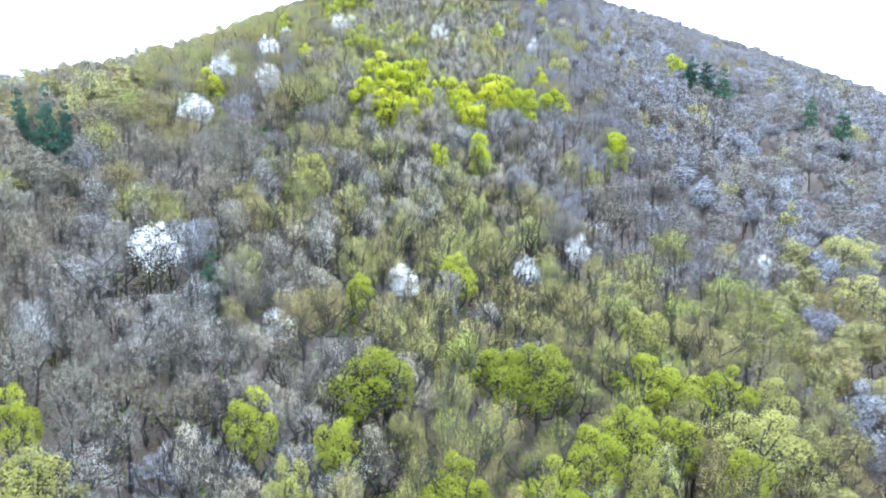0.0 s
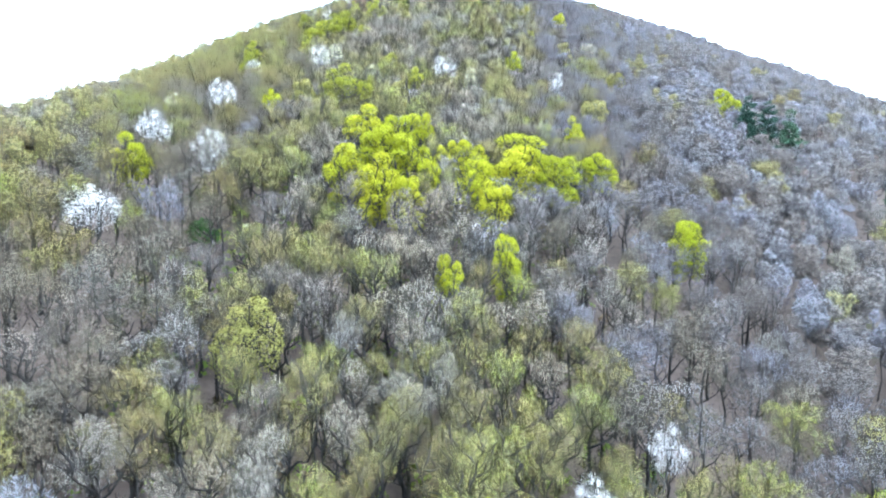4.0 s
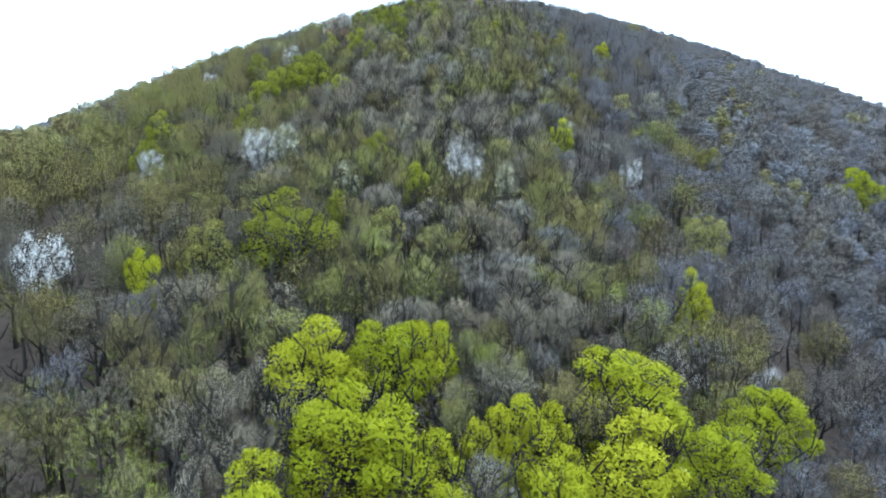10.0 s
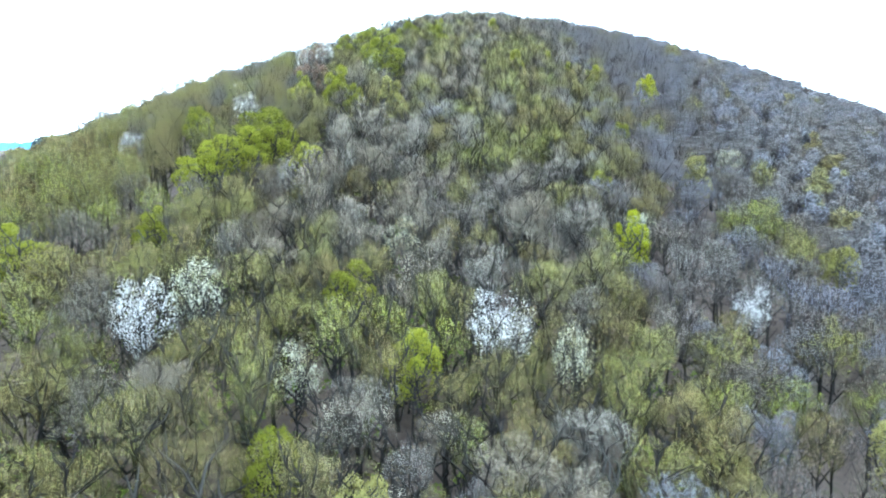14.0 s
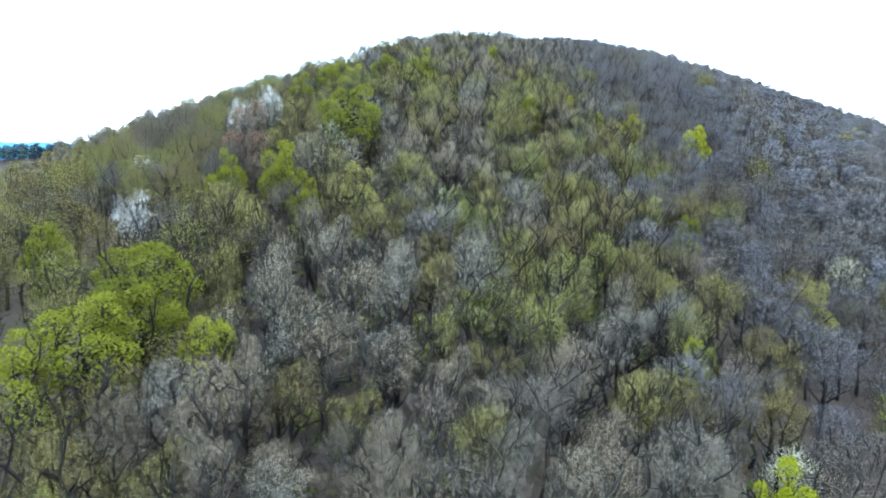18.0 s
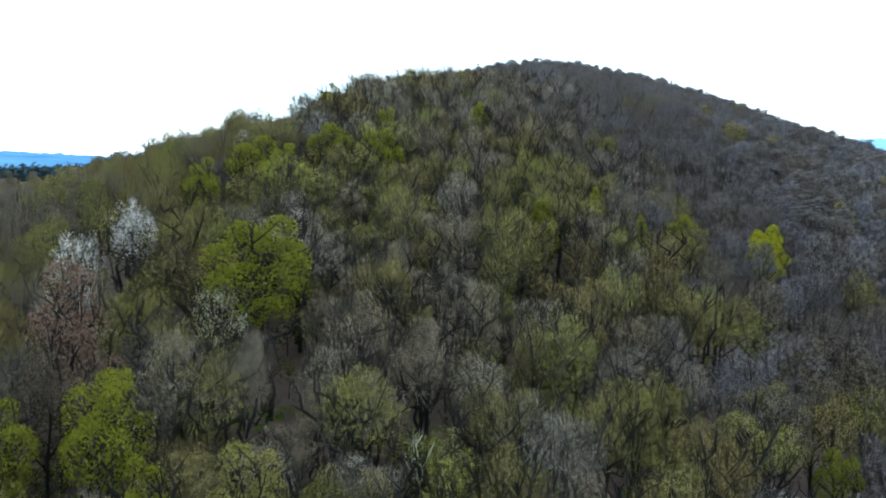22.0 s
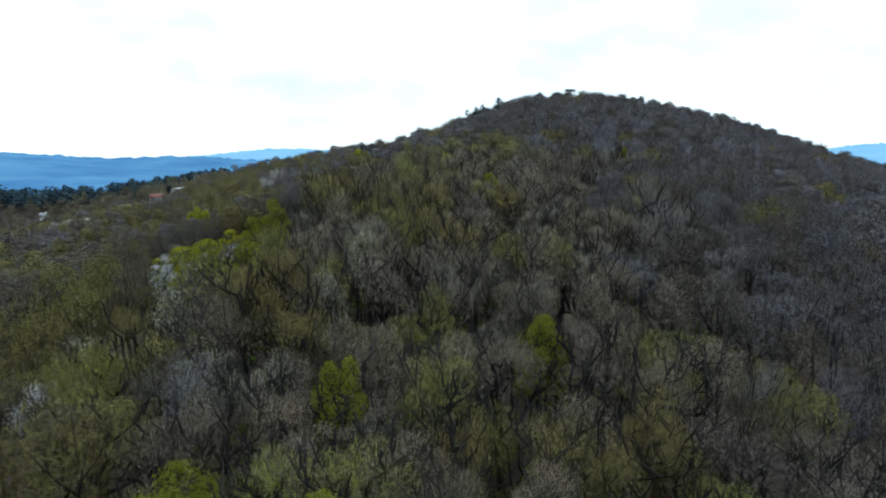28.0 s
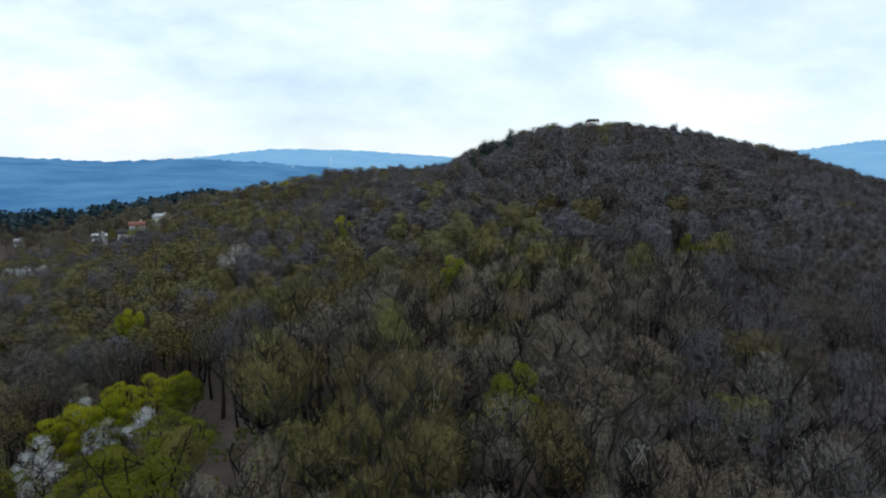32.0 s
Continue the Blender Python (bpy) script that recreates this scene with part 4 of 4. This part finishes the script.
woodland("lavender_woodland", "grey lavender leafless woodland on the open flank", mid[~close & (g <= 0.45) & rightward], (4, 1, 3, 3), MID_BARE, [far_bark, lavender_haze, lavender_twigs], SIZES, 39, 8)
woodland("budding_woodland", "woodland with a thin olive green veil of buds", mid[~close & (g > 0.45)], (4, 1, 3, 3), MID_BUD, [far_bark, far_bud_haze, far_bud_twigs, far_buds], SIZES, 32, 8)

outer = clear(scatter(-330, 345, 110, 900, 8.0), 1.8)
gap = np.abs(outer[:, 0] - path_x(outer[:, 1]))
outer = outer[((gap >= 95) | (outer[:, 1] > 560)) & ~((outer[:, 1] > 500) & (outer[:, 1] < 660) & (outer[:, 0] > 0) & (outer[:, 0] < 180)) & (outer[:, 1] > 90 + 0.35 * np.abs(outer[:, 0]))]
outer = outer[(outer[:, 0] < 150) | (outer[:, 1] > 200)]
outer = outer[(outer[:, 1] < 690) | ((outer[:, 0] < 40) & (outer[:, 1] < 790)) | (outer[:, 0] > 140)]
g = greenness(outer[:, 0], outer[:, 1]) + wood_rng.normal(0, 0.18, len(outer)) - 0.06
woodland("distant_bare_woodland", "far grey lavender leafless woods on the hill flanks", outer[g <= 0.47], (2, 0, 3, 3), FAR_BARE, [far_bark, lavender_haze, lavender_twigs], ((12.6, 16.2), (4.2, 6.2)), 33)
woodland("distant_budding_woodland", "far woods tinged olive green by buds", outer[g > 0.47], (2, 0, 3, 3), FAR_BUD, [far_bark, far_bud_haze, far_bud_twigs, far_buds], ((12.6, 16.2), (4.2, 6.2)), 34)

# The foot of the slope below the start.
foot = clear(scatter(-190, 210, -50, 130, 9.5), 1.8)
foot = foot[(np.abs(foot[:, 0]) > 75) | (foot[:, 1] < 46)]
foot = foot[(foot[:, 1] < 90 + 0.35 * np.abs(foot[:, 0]) - 4) | (foot[:, 0] > 150)]
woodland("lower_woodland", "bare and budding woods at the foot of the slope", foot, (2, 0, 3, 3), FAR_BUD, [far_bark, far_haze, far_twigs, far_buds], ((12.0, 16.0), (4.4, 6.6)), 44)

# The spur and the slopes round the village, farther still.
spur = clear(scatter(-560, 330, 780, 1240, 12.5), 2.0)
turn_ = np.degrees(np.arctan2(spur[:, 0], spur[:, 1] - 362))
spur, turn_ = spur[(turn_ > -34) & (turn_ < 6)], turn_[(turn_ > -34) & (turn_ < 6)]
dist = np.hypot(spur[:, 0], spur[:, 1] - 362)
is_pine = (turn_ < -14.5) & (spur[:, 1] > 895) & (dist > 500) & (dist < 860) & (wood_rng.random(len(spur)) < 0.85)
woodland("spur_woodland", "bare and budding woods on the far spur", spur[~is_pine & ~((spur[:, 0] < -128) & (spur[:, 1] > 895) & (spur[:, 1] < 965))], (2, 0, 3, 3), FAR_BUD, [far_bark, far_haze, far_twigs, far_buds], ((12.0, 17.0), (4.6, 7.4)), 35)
belt = clear(scatter(-430, -128, 895, 965, 7.0), 2.0)
belt = belt[wood_rng.random(len(belt)) < 0.9]


def far_pines(points):
    rng = np.random.default_rng(41)
    stock = []
    for _ in range(5):
        trunk_v, trunk_t = [], []
        tube(trunk_v, trunk_t, [np.array([0.0, 0.0, -0.5]), np.array([0.0, 0.0, H0 * 0.8])], [0.24, 0.1], 3)
        stock.append(merge((trunk_v, trunk_t), foliage(rng, None, H0, R0, 110, 1.7, 7, 0.5, 0.6, 0.4, 0.9)))
    vs, fs, ms, tr, ns, base = [], [], [], [], [], 0
    for (x, y), z in zip(points, ground(points[:, 0], points[:, 1])):
        v, f, m, n = stock[rng.integers(0, 5)]
        h, r = rng.uniform(10, 17.5) / H0, rng.uniform(3.0, 4.8) / R0
        vs.append(v * np.array([r, r, h]) + np.array([x, y, z - 0.2])), fs.append(f + base), ms.append(m), tr.append(np.full(len(v), rng.random())), ns.append(n)
        base += len(v)
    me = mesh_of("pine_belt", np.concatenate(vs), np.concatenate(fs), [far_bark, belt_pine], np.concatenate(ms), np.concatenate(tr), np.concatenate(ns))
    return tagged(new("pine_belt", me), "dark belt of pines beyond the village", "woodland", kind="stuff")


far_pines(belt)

# ---------------------------------------------------------------- dead wood and rocks
def ground_tilt(x, y):
    return float(ground(x, y)[0])


for x0, y0, x1, y1, thick in ((-29.4, 163.5, -23.5, 167.3, 0.3), (-27.5, 161.8, -24.2, 164.6, 0.2), (-43.5, 158.0, -39.0, 160.5, 0.22)):
    log = tagged(new("fallen_log"), "dark fallen tree trunk lying on leaf litter", "log", "fallen trunks")
    z0, z1 = ground_tilt(x0, y0) + thick * 0.8, ground_tilt(x1, y1) + thick * 0.8
    v, t = [], []
    tube(v, t, [np.array([x0 + (x1 - x0) * s, y0 + (y1 - y0) * s, z0 + (z1 - z0) * s + 0.08 * math.sin(5 * s)]) for s in (0, 0.25, 0.5, 0.75, 1.0)], [thick, thick * 0.95, thick * 0.85, thick * 0.8, thick * 0.55], 7)
    part("stem", (v, t), bark, log)
    v, t = [], []
    mid = np.array([x0 * 0.4 + x1 * 0.6, y0 * 0.4 + y1 * 0.6, z0 * 0.4 + z1 * 0.6])
    tube(v, t, [mid, mid + np.array([0.5, -0.8, 0.9]), mid + np.array([1.2, -1.3, 1.5])], [thick * 0.4, thick * 0.3, thick * 0.12], 4)
    part("broken_branch", (v, t), bark, log)


def boulder(x, y, size, seed):
    bm = bmesh.new()
    bmesh.ops.create_icosphere(bm, subdivisions=3, radius=size)
    for w in bm.verts:
        k = 1 + 0.28 * noise.noise(w.co * (1.1 / size) + Vector((seed, 0, 0))) + 0.1 * noise.noise(w.co * (3.0 / size))
        w.co = Vector((w.co.x * 1.25, w.co.y, w.co.z * 0.8)) * k
    me = bpy.data.meshes.new("boulder")
    bm.to_mesh(me)
    bm.free()
    me.materials.append(rock)
    ob = tagged(new("boulder", me), "pale grey boulder half sunk in leaf litter", "rock", "boulders on the slope")
    ob.matrix_basis = pose(x, y, ground_tilt(x, y) + size * 0.3, 0, 0, seed * 40)


rock = material("pale_limestone", [(0.0, (0.20, 0.19, 0.18)), (0.5, (0.33, 0.32, 0.31)), (1.0, (0.42, 0.41, 0.39))], grain=2.2, grain_amount=0.8, bump=0.5)
boulder(-16.7, 166.9, 0.95, 1)
boulder(-21.5, 165.2, 0.6, 2)
boulder(-36.0, 166.0, 0.5, 3)

for n, (x, y, tall) in enumerate(((4.1, 421, 15.5), (19.3, 412, 15.0), (-4.8, 306, 13.0), (-7.5, 300, 11.0))):
    rng = np.random.default_rng(300 + n)
    dead = tagged(new("dead_tree"), "bleached dead tree with bare broken limbs", "tree", "bleached dead trees")
    v, t, _ = skeleton_of(rng, tall, 1.7, 5, 2, 5, 3, 0.5, 6, 4, 0.006)
    part("trunk", (v, t), dead_wood, dead)
    dead.matrix_basis = pose(x, y, ground_tilt(x, y) - 0.1)

holly = tagged(new("evergreen_shrub"), "dense dark green evergreen shrub on the bare slope", "shrub")
shrub_leaf = material("dark_evergreen_leaves", [(0.0, (0.02, 0.07, 0.012)), (1.0, (0.05, 0.13, 0.02))], grain=1.2, grain_amount=0.7, translucent=0.2, roughness=0.5)
rng = np.random.default_rng(77)
v, t, _ = skeleton_of(rng, 5.5, 1.8, 5, 1, 4, 3, 0.1, 3, 2)
part("stem", (v, t), bark, holly)
part("foliage", foliage(rng, None, 5.8, 2.4, 1900, 0.26, 10, 0.45, 0.5, 0.5, 1.0), shrub_leaf, holly)
holly.matrix_basis = pose(-40.1, 156.8, ground_tilt(-40.1, 156.8))

# ---------------------------------------------------------------- undergrowth
SHRUB = bud_crown(100, 1.9, 0.55, 0.75, 6, 0.52, 0.46, 0, 0.42)
young = clear(scatter(-50, 50, 48, 450, 4.3), 0.4)
young = young[(np.abs(young[:, 0] - path_x(young[:, 1])) < np.interp(young[:, 1], [90, 150], [50, 38]))]
young = young[greenness(young[:, 0], young[:, 1]) + wood_rng.normal(0, 0.3, len(young)) > 0.35]
woodland("young_understory_trees", "soft yellow green budding saplings under the oaks", young, (3, 0, 3, 3), SHRUB, [far_bark, far_bud_twigs, sapling_buds], ((4.0, 8.0), (1.6, 2.9)), 38, 6)

low = scatter(-45, 45, 50, 450, 2.9)
n3 = np.array([noise.noise(Vector((a * 0.05, b * 0.05, 5.0))) for a, b in low])
low = low[(np.abs(low[:, 0] - path_x(low[:, 1])) < 36) & (n3 + wood_rng.normal(0, 0.25, len(low)) > -0.1)]
bush_rng = np.random.default_rng(51)
stock = [foliage(bush_rng, None, 1.6, 1.1, 26, 0.45, 5, 0.5, 0.4, 0.4) for _ in range(5)]
vs, fs, tr, base = [], [], [], 0
for (x, y), z in zip(low, ground(low[:, 0], low[:, 1])):
    v, f, n = stock[bush_rng.integers(0, 5)]
    k = bush_rng.uniform(0.6, 1.7)
    vs.append(v * k + np.array([x, y, z])), fs.append(f + base), tr.append(np.full(len(v), bush_rng.random()))
    base += len(v)
undergrowth = new("undergrowth", mesh_of("undergrowth", np.concatenate(vs), np.concatenate(fs), [shrub_mat], None, np.concatenate(tr)))
tagged(undergrowth, "low green and brown shrubs between the trunks", "undergrowth", kind="stuff")
